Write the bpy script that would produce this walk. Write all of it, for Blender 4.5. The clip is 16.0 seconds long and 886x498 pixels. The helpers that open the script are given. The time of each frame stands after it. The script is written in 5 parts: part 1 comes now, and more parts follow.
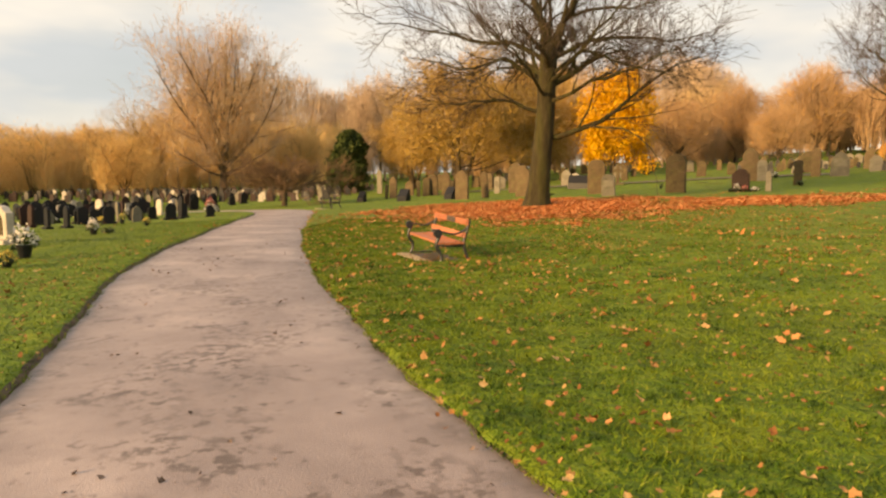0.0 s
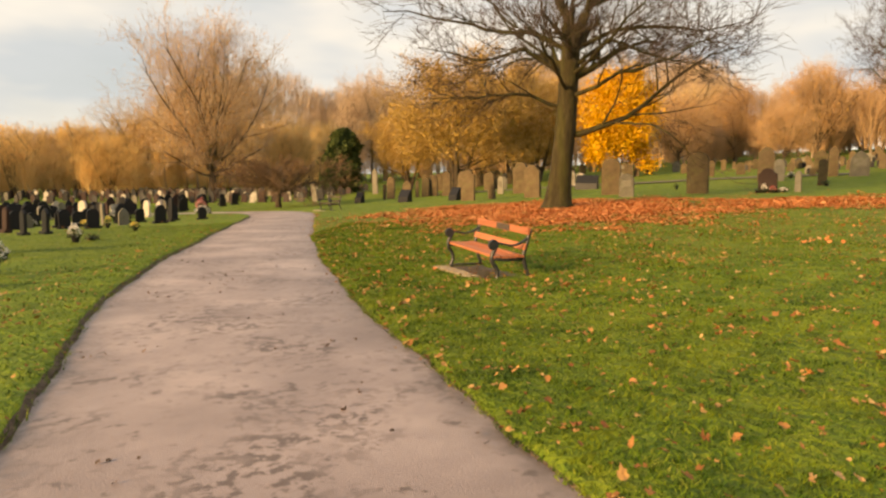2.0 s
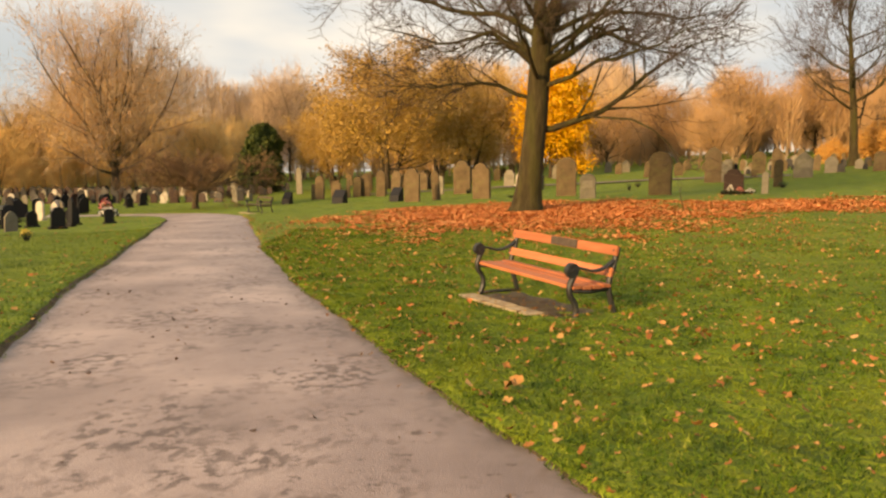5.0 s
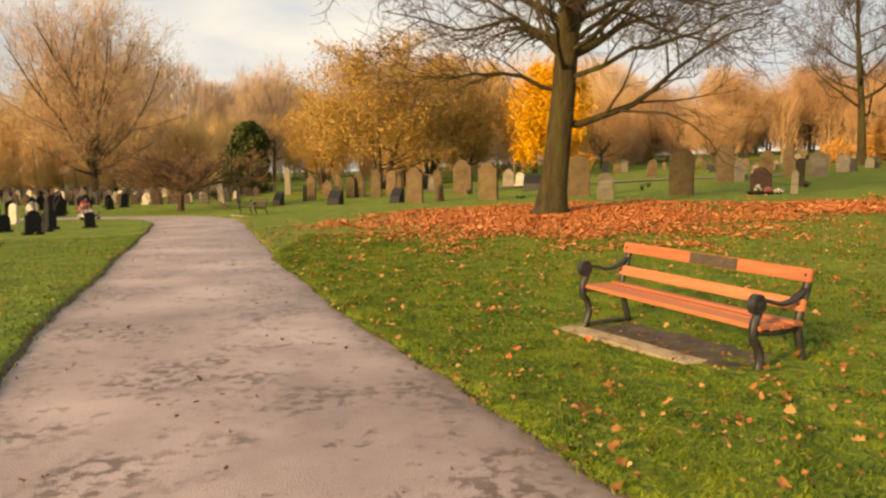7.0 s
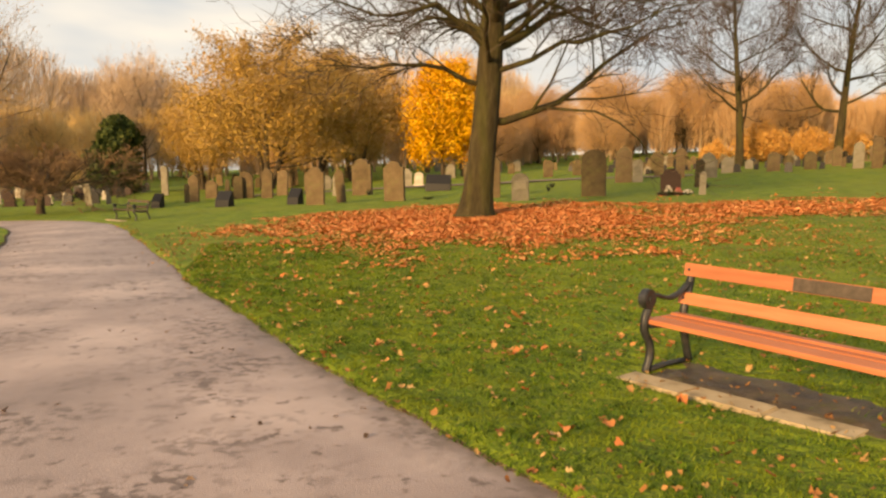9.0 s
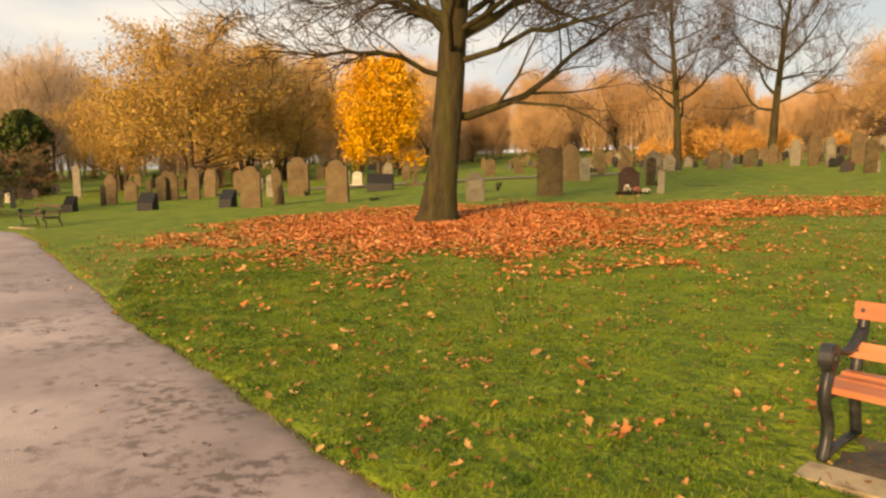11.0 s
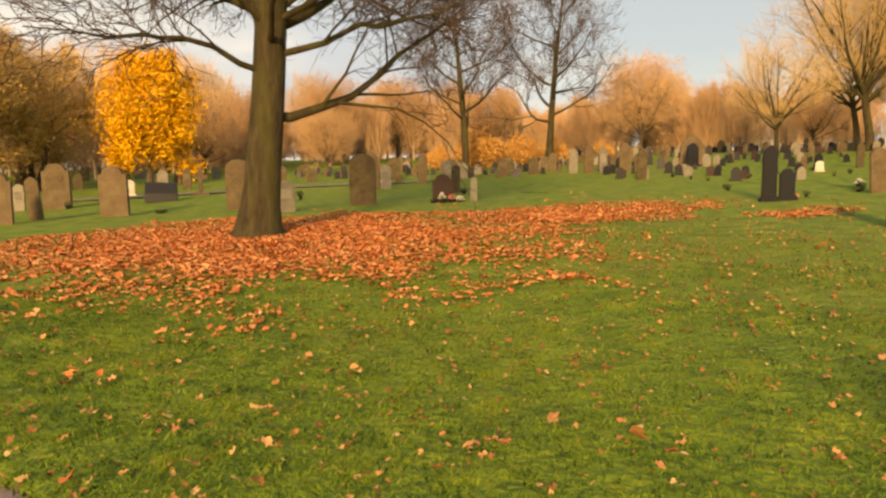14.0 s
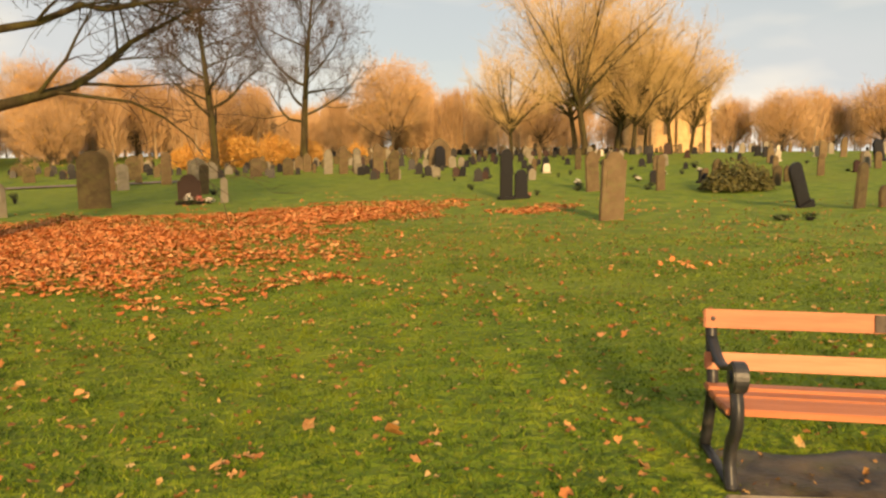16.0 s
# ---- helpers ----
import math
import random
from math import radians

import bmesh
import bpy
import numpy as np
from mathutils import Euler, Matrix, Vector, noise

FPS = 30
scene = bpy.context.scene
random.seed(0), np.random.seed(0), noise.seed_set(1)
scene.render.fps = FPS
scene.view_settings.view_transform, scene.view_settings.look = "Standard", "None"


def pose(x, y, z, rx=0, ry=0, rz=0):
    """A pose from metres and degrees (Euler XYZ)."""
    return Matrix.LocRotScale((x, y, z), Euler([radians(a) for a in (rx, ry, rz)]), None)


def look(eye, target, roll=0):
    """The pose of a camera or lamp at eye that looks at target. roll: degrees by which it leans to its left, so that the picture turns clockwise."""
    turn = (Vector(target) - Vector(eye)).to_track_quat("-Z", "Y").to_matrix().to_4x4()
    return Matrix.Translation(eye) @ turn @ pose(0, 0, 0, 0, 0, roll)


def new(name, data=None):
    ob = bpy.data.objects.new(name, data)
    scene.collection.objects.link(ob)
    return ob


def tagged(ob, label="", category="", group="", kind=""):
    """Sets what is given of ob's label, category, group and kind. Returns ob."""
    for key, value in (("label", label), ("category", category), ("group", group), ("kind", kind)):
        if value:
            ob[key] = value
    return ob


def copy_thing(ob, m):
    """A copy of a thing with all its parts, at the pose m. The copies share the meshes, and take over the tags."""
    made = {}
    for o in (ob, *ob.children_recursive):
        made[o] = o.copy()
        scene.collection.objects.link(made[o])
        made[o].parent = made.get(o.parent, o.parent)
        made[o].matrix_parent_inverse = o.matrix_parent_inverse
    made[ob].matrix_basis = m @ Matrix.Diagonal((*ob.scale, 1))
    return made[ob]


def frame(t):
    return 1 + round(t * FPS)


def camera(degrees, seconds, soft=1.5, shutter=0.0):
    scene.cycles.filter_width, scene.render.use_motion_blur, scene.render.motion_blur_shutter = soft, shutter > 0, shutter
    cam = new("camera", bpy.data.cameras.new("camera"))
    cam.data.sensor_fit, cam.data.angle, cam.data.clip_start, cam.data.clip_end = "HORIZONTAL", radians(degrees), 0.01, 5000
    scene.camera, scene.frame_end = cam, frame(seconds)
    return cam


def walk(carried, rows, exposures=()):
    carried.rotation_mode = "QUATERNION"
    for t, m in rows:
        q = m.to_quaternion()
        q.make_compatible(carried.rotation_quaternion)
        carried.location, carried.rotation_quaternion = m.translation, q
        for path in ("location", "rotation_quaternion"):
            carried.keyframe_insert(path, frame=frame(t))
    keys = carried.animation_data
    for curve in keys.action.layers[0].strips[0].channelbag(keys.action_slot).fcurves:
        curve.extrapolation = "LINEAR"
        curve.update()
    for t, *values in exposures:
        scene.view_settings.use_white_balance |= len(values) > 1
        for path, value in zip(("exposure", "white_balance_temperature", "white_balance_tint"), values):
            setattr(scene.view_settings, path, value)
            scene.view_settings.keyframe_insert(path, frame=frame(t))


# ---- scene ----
cam = camera(65.8, 16.0, soft=2.45)
PATH = [
    (0, (4.12, -1.729, 1.509), (3.911, 0.25, 1.313), -0.1),
    (0.5, (3.787, -1.259, 1.511), (3.589, 0.721, 1.314), -0.1),
    (1, (3.485, -0.658, 1.51), (3.296, 1.324, 1.313), -0.1),
    (1.5, (3.152, -0.181, 1.529), (2.973, 1.801, 1.332), -0.1),
    (2, (2.835, 0.331, 1.521), (2.663, 2.314, 1.325), -0.1),
    (2.5, (2.515, 0.849, 1.522), (2.354, 2.833, 1.326), -0.0),
    (3, (2.167, 1.335, 1.517), (2.071, 3.324, 1.322), 0.1),
    (3.5, (1.86, 1.859, 1.515), (1.836, 3.849, 1.318), 0.2),
    (6, (0.463, 4.652, 1.501), (0.565, 6.64, 1.305), 0.1),
    (6.5, (0.172, 5.184, 1.503), (0.287, 7.171, 1.306), 0.1),
    (7, (-0.068, 5.73, 1.499), (0.063, 7.716, 1.303), 0.1),
    (7.5, (-0.349, 6.267, 1.495), (-0.148, 8.248, 1.301), 0.3),
    (8, (-0.599, 6.778, 1.503), (-0.301, 8.746, 1.308), 0.3),
    (8.5, (-0.797, 7.31, 1.517), (-0.418, 9.264, 1.321), 0.1),
    (9, (-1.02, 7.79, 1.539), (-0.55, 9.724, 1.342), 0.2),
    (11.5, (-1.56, 10.451, 1.606), (-0.846, 12.308, 1.406), -0.1),
    (12, (-1.728, 10.99, 1.605), (-0.969, 12.83, 1.408), -0.0),
    (12.5, (-1.916, 11.426, 1.626), (-1.122, 13.251, 1.43), 0.0),
    (13, (-2.033, 11.769, 1.639), (-1.132, 13.544, 1.449), -0.0),
    (13.5, (-2.025, 12.016, 1.649), (-0.984, 13.713, 1.463), -0.3),
    (14, (-1.979, 12.153, 1.621), (-0.742, 13.714, 1.439), -0.5),
    (14.5, (-1.937, 12.189, 1.611), (-0.525, 13.594, 1.429), -0.6),
    (15, (-1.921, 12.161, 1.624), (-0.384, 13.427, 1.439), -0.7),
    (15.5, (-1.924, 12.137, 1.639), (-0.288, 13.273, 1.453), -0.7),
    (16, (-1.839, 12.2, 1.603), (-0.142, 13.242, 1.416), -0.7),
]
walk(cam, [(t, look(eye, target, roll)) for t, eye, target, roll in PATH],
     exposures=[(0.0, 0.52, 8400, 10), (16.0, 0.48, 8400, 10)])

# ---- light ----
SUN_AZ, SUN_EL = radians(-130), radians(16)
world = bpy.data.worlds.new("world")
scene.world = world
world.use_nodes = True
wt = world.node_tree
wt.nodes.clear()
w_out = wt.nodes.new("ShaderNodeOutputWorld")
w_bg = wt.nodes.new("ShaderNodeBackground")
w_sky = wt.nodes.new("ShaderNodeTexSky")
w_sky.sky_type = "NISHITA"
w_sky.sun_disc = False
w_sky.sun_elevation, w_sky.sun_rotation = SUN_EL, SUN_AZ
w_sky.dust_density, w_sky.ozone_density = 1.5, 1.0
w_tc = wt.nodes.new("ShaderNodeTexCoord")
w_map = wt.nodes.new("ShaderNodeMapping")
w_map.inputs["Scale"].default_value = (1.0, 1.0, 3.2)
w_noise = wt.nodes.new("ShaderNodeTexNoise")
w_noise.inputs["Scale"].default_value = 1.7
w_noise.inputs["Detail"].default_value = 5
w_noise.inputs["Roughness"].default_value = 0.5
w_ramp = wt.nodes.new("ShaderNodeValToRGB")
w_ramp.color_ramp.elements[0].position, w_ramp.color_ramp.elements[1].position = 0.40, 0.62
w_ramp.color_ramp.elements[0].color = (0.68, 0.68, 0.68, 1)
w_ramp.color_ramp.elements[1].color = (0.97, 0.97, 0.97, 1)
w_cn = wt.nodes.new("ShaderNodeTexNoise")
w_cn.inputs["Scale"].default_value = 2.6
w_cn.inputs["Detail"].default_value = 4
w_cc = wt.nodes.new("ShaderNodeValToRGB")
w_cc.color_ramp.elements[0].position, w_cc.color_ramp.elements[1].position = 0.41, 0.64
w_cc.color_ramp.elements[0].color = (4.5, 5.2, 6.3, 1)
w_cc.color_ramp.elements[1].color = (7.2, 7.2, 7.3, 1)
w_mix = wt.nodes.new("ShaderNodeMixRGB")
wt.links.new(w_tc.outputs["Generated"], w_map.inputs["Vector"])
wt.links.new(w_map.outputs[0], w_noise.inputs["Vector"])
wt.links.new(w_map.outputs[0], w_cn.inputs["Vector"])
wt.links.new(w_noise.outputs["Fac"], w_ramp.inputs[0])
wt.links.new(w_cn.outputs["Fac"], w_cc.inputs[0])
wt.links.new(w_ramp.outputs[0], w_mix.inputs[0])
wt.links.new(w_sky.outputs[0], w_mix.inputs[1])
wt.links.new(w_cc.outputs[0], w_mix.inputs[2])
wt.links.new(w_mix.outputs[0], w_bg.inputs["Color"])
w_bg.inputs["Strength"].default_value = 0.10
wt.links.new(w_bg.outputs[0], w_out.inputs[0])

sun = new("sun", bpy.data.lights.new("sun", "SUN"))
sun.data.energy, sun.data.angle, sun.data.color = 4.9, radians(8), (1.0, 0.70, 0.38)
sun.matrix_basis = look((math.sin(SUN_AZ) * 50, math.cos(SUN_AZ) * 50, math.tan(SUN_EL) * 50), (0, 0, 0))


# ---- materials ----
def material(name, stops, scale=4.0, detail=5.0, rough=0.8, bump=0.3, bump_scale=None, metal=0.0,
             fine=None, random_mix=0.0, island=False, spec=0.3, stretch=(1, 1, 1), dist=0.02, blotch=None):
    """A noise-driven surface: a ramp of colours, a second finer or larger noise, and a bump."""
    m = bpy.data.materials.new(name)
    m.use_nodes = True
    nt = m.node_tree
    bs = nt.nodes["Principled BSDF"]
    bs.inputs["Roughness"].default_value = rough
    bs.inputs["Metallic"].default_value = metal
    bs.inputs["Specular IOR Level"].default_value = spec
    tc = nt.nodes.new("ShaderNodeTexCoord")
    mp = nt.nodes.new("ShaderNodeMapping")
    mp.inputs["Scale"].default_value = stretch
    nt.links.new(tc.outputs["Object"], mp.inputs["Vector"])
    nz = nt.nodes.new("ShaderNodeTexNoise")
    nz.inputs["Scale"].default_value, nz.inputs["Detail"].default_value = scale, detail
    nz.inputs["Roughness"].default_value = 0.6
    nt.links.new(mp.outputs[0], nz.inputs["Vector"])
    ramp = nt.nodes.new("ShaderNodeValToRGB")
    while len(ramp.color_ramp.elements) < len(stops):
        ramp.color_ramp.elements.new(0.5)
    for e, (p, c) in zip(ramp.color_ramp.elements, stops):
        e.position, e.color = p, (*c, 1)
    fac = nz.outputs["Fac"]
    if random_mix:
        if island:
            geo = nt.nodes.new("ShaderNodeNewGeometry")
            rnd = geo.outputs["Random Per Island"]
        else:
            info = nt.nodes.new("ShaderNodeObjectInfo")
            rnd = info.outputs["Random"]
        mx = nt.nodes.new("ShaderNodeMix")
        mx.inputs[0].default_value = random_mix
        nt.links.new(fac, mx.inputs[2])
        nt.links.new(rnd, mx.inputs[3])
        fac = mx.outputs[0]
    nt.links.new(fac, ramp.inputs[0])
    colour = ramp.outputs[0]
    for extra in (fine, blotch):
        if not extra:
            continue
        n_scale, lo, hi, amount, tint = extra
        n2 = nt.nodes.new("ShaderNodeTexNoise")
        n2.inputs["Scale"].default_value, n2.inputs["Detail"].default_value = n_scale, 4
        nt.links.new(mp.outputs[0], n2.inputs["Vector"])
        r2 = nt.nodes.new("ShaderNodeMapRange")
        r2.inputs[1].default_value, r2.inputs[2].default_value = lo, hi
        r2.inputs[3].default_value, r2.inputs[4].default_value = 0, amount
        nt.links.new(n2.outputs["Fac"], r2.inputs[0])
        mc = nt.nodes.new("ShaderNodeMixRGB")
        mc.inputs[2].default_value = (*tint, 1)
        nt.links.new(r2.outputs[0], mc.inputs[0])
        nt.links.new(colour, mc.inputs[1])
        colour = mc.outputs[0]
    nt.links.new(colour, bs.inputs["Base Color"])
    if bump:
        bn = nt.nodes.new("ShaderNodeTexNoise")
        bn.inputs["Scale"].default_value, bn.inputs["Detail"].default_value = bump_scale or scale * 6, 4
        nt.links.new(mp.outputs[0], bn.inputs["Vector"])
        bp = nt.nodes.new("ShaderNodeBump")
        bp.inputs["Strength"].default_value, bp.inputs["Distance"].default_value = bump, dist
        nt.links.new(bn.outputs["Fac"], bp.inputs["Height"])
        nt.links.new(bp.outputs[0], bs.inputs["Normal"])
    return m


GRASS = material("lawn", [(0.3, (0.050, 0.095, 0.007)), (0.5, (0.110, 0.180, 0.012)), (0.68, (0.195, 0.245, 0.019))],
                 scale=1.6, rough=0.9, bump=1.0, bump_scale=9, dist=0.12,
                 fine=(22, 0.45, 0.75, 0.6, (0.185, 0.205, 0.022)), blotch=(0.16, 0.42, 0.65, 0.45, (0.165, 0.185, 0.018)))
BLADE = material("grass_blade", [(0.38, (0.012, 0.030, 0.004)), (0.485, (0.053, 0.110, 0.007)), (0.60, (0.135, 0.195, 0.013)), (0.78, (0.33, 0.33, 0.075))],
                 scale=4.2, detail=6, rough=0.7, bump=0, random_mix=0.28, island=True, spec=0.15, fine=(1.7, 0.50, 0.60, 0.6, (0.175, 0.215, 0.016)), blotch=(2.3, 0.56, 0.66, 0.7, (0.020, 0.045, 0.005)))
SOIL = material("damp_soil", [(0.3, (0.06, 0.042, 0.028)), (0.7, (0.17, 0.12, 0.08))], scale=9, rough=0.95, bump=0.9, dist=0.04)
DIRT = material("edge_dirt", [(0.3, (0.10, 0.072, 0.060)), (0.7, (0.29, 0.215, 0.19))], scale=5, rough=0.9, bump=0.6, dist=0.02)
TARMAC = material("worn_tarmac", [(0.32, (0.235, 0.176, 0.163)), (0.5, (0.345, 0.263, 0.244)), (0.68, (0.49, 0.382, 0.352))], scale=0.55,
                  rough=0.48, spec=0.6, bump=0.5, bump_scale=90, dist=0.01)


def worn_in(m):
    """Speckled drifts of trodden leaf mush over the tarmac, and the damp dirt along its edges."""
    nt = m.node_tree
    bs = nt.nodes["Principled BSDF"]
    base = bs.inputs["Base Color"].links[0].from_socket
    tc = nt.nodes.new("ShaderNodeTexCoord")

    def ranged(scale, detail, lo, hi, top=1.0):
        n = nt.nodes.new("ShaderNodeTexNoise")
        n.inputs["Scale"].default_value, n.inputs["Detail"].default_value = scale, detail
        n.inputs["Roughness"].default_value = 0.65
        nt.links.new(tc.outputs["Object"], n.inputs["Vector"])
        q = nt.nodes.new("ShaderNodeMapRange")
        q.inputs[1].default_value, q.inputs[2].default_value, q.inputs[3].default_value, q.inputs[4].default_value = lo, hi, 0, top
        nt.links.new(n.outputs["Fac"], q.inputs[0])
        return q.outputs[0]

    def math_node(kind, a, b):
        n = nt.nodes.new("ShaderNodeMath")
        n.operation, n.use_clamp = kind, True
        for k, v in enumerate((a, b)):
            if isinstance(v, float):
                n.inputs[k].default_value = v
            else:
                nt.links.new(v, n.inputs[k])
        return n.outputs[0]

    def tint(colour, fac, rgb):
        n = nt.nodes.new("ShaderNodeMixRGB")
        n.inputs[2].default_value = (*rgb, 1)
        nt.links.new(fac, n.inputs[0])
        nt.links.new(colour, n.inputs[1])
        return n.outputs[0]

    drift = math_node("MULTIPLY", ranged(0.9, 3, 0.47, 0.60), ranged(10.0, 6, 0.485, 0.565, 0.88))
    lone = math_node("MULTIPLY", ranged(1.7, 2, 0.38, 0.50), ranged(6.5, 6, 0.58, 0.65, 0.85))
    colour = tint(base, math_node("MAXIMUM", drift, lone), (0.110, 0.074, 0.059))
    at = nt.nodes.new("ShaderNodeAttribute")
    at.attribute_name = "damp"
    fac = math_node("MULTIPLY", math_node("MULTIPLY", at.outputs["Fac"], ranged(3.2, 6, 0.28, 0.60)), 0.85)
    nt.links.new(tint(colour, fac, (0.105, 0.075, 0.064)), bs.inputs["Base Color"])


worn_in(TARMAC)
LITTER = material("leaf_litter", [(0.1, (0.34, 0.10, 0.042)), (0.4, (0.60, 0.20, 0.07)), (0.7, (0.72, 0.29, 0.115)), (0.92, (0.78, 0.46, 0.22))],
                  scale=3, rough=0.85, bump=0.2, bump_scale=40, random_mix=0.7, island=True, spec=0.1)
PALELEAF = material("pale_fallen_leaf", [(0.2, (0.17, 0.06, 0.018)), (0.45, (0.31, 0.135, 0.042)), (0.68, (0.44, 0.25, 0.09)), (0.88, (0.58, 0.44, 0.21))],
                    scale=22, rough=0.75, bump=0.5, bump_scale=60, random_mix=0.5, island=True, spec=0.25)
LAWNLEAF = material("curled_lawn_leaf", [(0.15, (0.22, 0.075, 0.03)), (0.4, (0.45, 0.17, 0.06)), (0.68, (0.58, 0.29, 0.11)), (0.9, (0.66, 0.45, 0.22))],
                    scale=18, rough=0.8, bump=0.4, bump_scale=60, random_mix=0.6, island=True, spec=0.15)
PATHLEAF = material("trodden_leaf", [(0.2, (0.07, 0.045, 0.033)), (0.8, (0.24, 0.16, 0.12))], scale=9, rough=0.8, bump=0.3, random_mix=0.6, island=True)
BARK = material("mossy_grey_bark", [(0.3, (0.026, 0.020, 0.009)), (0.55, (0.056, 0.043, 0.019)), (0.8, (0.092, 0.072, 0.036))], scale=2.2,
                rough=0.95, bump=1.0, bump_scale=9, stretch=(3, 3, 0.7), dist=0.06, blotch=(0.8, 0.45, 0.65, 0.5, (0.075, 0.075, 0.016)))
BARKD = material("dark_bark", [(0.3, (0.035, 0.026, 0.018)), (0.7, (0.11, 0.08, 0.05))], scale=3, rough=0.95, bump=0.8,
                 stretch=(3, 3, 0.7), dist=0.05)
PALEBARK = material("pale_bark", [(0.3, (0.20, 0.15, 0.10)), (0.7, (0.42, 0.33, 0.24))], scale=0.6, rough=0.9, bump=0, stretch=(2, 2, 0.5))
TWIG = material("bare_twig", [(0.3, (0.045, 0.032, 0.024)), (0.7, (0.13, 0.09, 0.06))], scale=1.2, rough=0.9, bump=0)
TWIGG = material("golden_twig", [(0.2, (0.43, 0.285, 0.12)), (0.8, (0.68, 0.48, 0.235))], scale=0.5, rough=0.9, bump=0,
                 random_mix=0.5)
TWIGS = material("willow_twig", [(0.2, (0.56, 0.36, 0.14)), (0.8, (0.80, 0.57, 0.26))], scale=0.4, rough=0.9, bump=0, random_mix=0.4)
TWIGC = material("dark_twig", [(0.2, (0.12, 0.070, 0.038)), (0.8, (0.26, 0.16, 0.09))], scale=0.6, rough=0.9, bump=0)
TWIGP = material("pinkish_twig", [(0.2, (0.42, 0.29, 0.19)), (0.8, (0.62, 0.47, 0.33))], scale=0.3, rough=0.9, bump=0)
TWIGR = material("russet_twig", [(0.2, (0.36, 0.215, 0.115)), (0.8, (0.58, 0.385, 0.22))], scale=0.5, rough=0.9, bump=0, random_mix=0.4)
LEAFY = material("yellow_leaf", [(0.1, (0.46, 0.19, 0.01)), (0.5, (0.70, 0.35, 0.012)), (0.9, (0.80, 0.50, 0.03))], scale=0.6, rough=0.6,
                 bump=0, random_mix=0.6, island=True)
LEAFB = material("beech_leaf", [(0.1, (0.25, 0.135, 0.025)), (0.5, (0.43, 0.25, 0.05)), (0.9, (0.57, 0.38, 0.10))], scale=0.4, rough=0.7,
                 bump=0, random_mix=0.6, island=True)
LEAFO = material("orange_leaf", [(0.1, (0.45, 0.20, 0.05)), (0.5, (0.62, 0.32, 0.08)), (0.9, (0.70, 0.45, 0.16))], scale=0.4, rough=0.7,
                 bump=0, random_mix=0.6, island=True)
LEAFG = material("yew_needle", [(0.1, (0.018, 0.032, 0.008)), (0.5, (0.045, 0.070, 0.014)), (0.9, (0.12, 0.13, 0.025))], scale=0.6,
                 rough=0.7, bump=0, random_mix=0.6, island=True)
LEAFI = material("shrub_leaf", [(0.1, (0.04, 0.045, 0.012)), (0.5, (0.09, 0.085, 0.03)), (0.9, (0.16, 0.135, 0.05))], scale=1,
                 rough=0.7, bump=0, random_mix=0.6, island=True)
SAND = material("brown_sandstone", [(0.3, (0.070, 0.048, 0.027)), (0.55, (0.125, 0.085, 0.048)), (0.8, (0.19, 0.135, 0.08))], scale=2.5, rough=0.9,
                bump=0.5, bump_scale=30, random_mix=0.25, fine=(6, 0.5, 0.7, 0.55, (0.13, 0.12, 0.05)), blotch=(1.1, 0.5, 0.7, 0.5, (0.09, 0.075, 0.05)))
SANDD = material("blackened_sandstone", [(0.3, (0.045, 0.034, 0.018)), (0.55, (0.085, 0.062, 0.034)), (0.8, (0.14, 0.10, 0.06))], scale=2.5,
                 rough=0.95, bump=0.5, bump_scale=30, random_mix=0.2, fine=(5, 0.5, 0.7, 0.5, (0.10, 0.10, 0.035)))
GREYST = material("grey_stone", [(0.3, (0.13, 0.115, 0.09)), (0.7, (0.25, 0.22, 0.175))], scale=3, rough=0.9, bump=0.4, bump_scale=40,
                  random_mix=0.3, fine=(5, 0.52, 0.7, 0.5, (0.14, 0.14, 0.07)))
PALEST = material("pale_marble", [(0.3, (0.32, 0.28, 0.22)), (0.7, (0.52, 0.47, 0.40))], scale=3, rough=0.6, bump=0.2,
                  random_mix=0.3, fine=(4, 0.55, 0.75, 0.4, (0.40, 0.36, 0.27)))
GRANITE = material("black_granite", [(0.3, (0.008, 0.008, 0.009)), (0.7, (0.026, 0.025, 0.027))], scale=60, rough=0.4, bump=0.05, spec=0.2)
REDGRAN = material("red_granite", [(0.3, (0.018, 0.010, 0.009)), (0.7, (0.055, 0.026, 0.020))], scale=50, rough=0.55, bump=0.1, spec=0.2)
IRON = material("black_painted_iron", [(0.3, (0.012, 0.013, 0.014)), (0.7, (0.035, 0.036, 0.040))], scale=14, rough=0.45, bump=0.3,
                bump_scale=60, spec=0.5, dist=0.004, fine=(9, 0.58, 0.7, 0.5, (0.10, 0.085, 0.07)))
TEAK = material("orange_stained_timber", [(0.3, (0.32, 0.105, 0.048)), (0.5, (0.43, 0.15, 0.07)), (0.7, (0.53, 0.205, 0.105))], scale=5, rough=0.5,
                bump=0.35, bump_scale=40, stretch=(0.35, 5, 5), dist=0.004, random_mix=0.2, spec=0.4,
                fine=(4, 0.55, 0.75, 0.5, (0.30, 0.10, 0.04)))
OLDWOOD = material("dark_weathered_timber", [(0.3, (0.045, 0.034, 0.022)), (0.7, (0.12, 0.09, 0.055))], scale=5, rough=0.85, bump=0.3,
                   stretch=(0.35, 5, 5))
PLAQUE = material("weathered_dark_plaque", [(0.3, (0.045, 0.034, 0.026)), (0.7, (0.10, 0.078, 0.06))], scale=16, rough=0.5, bump=0.4)
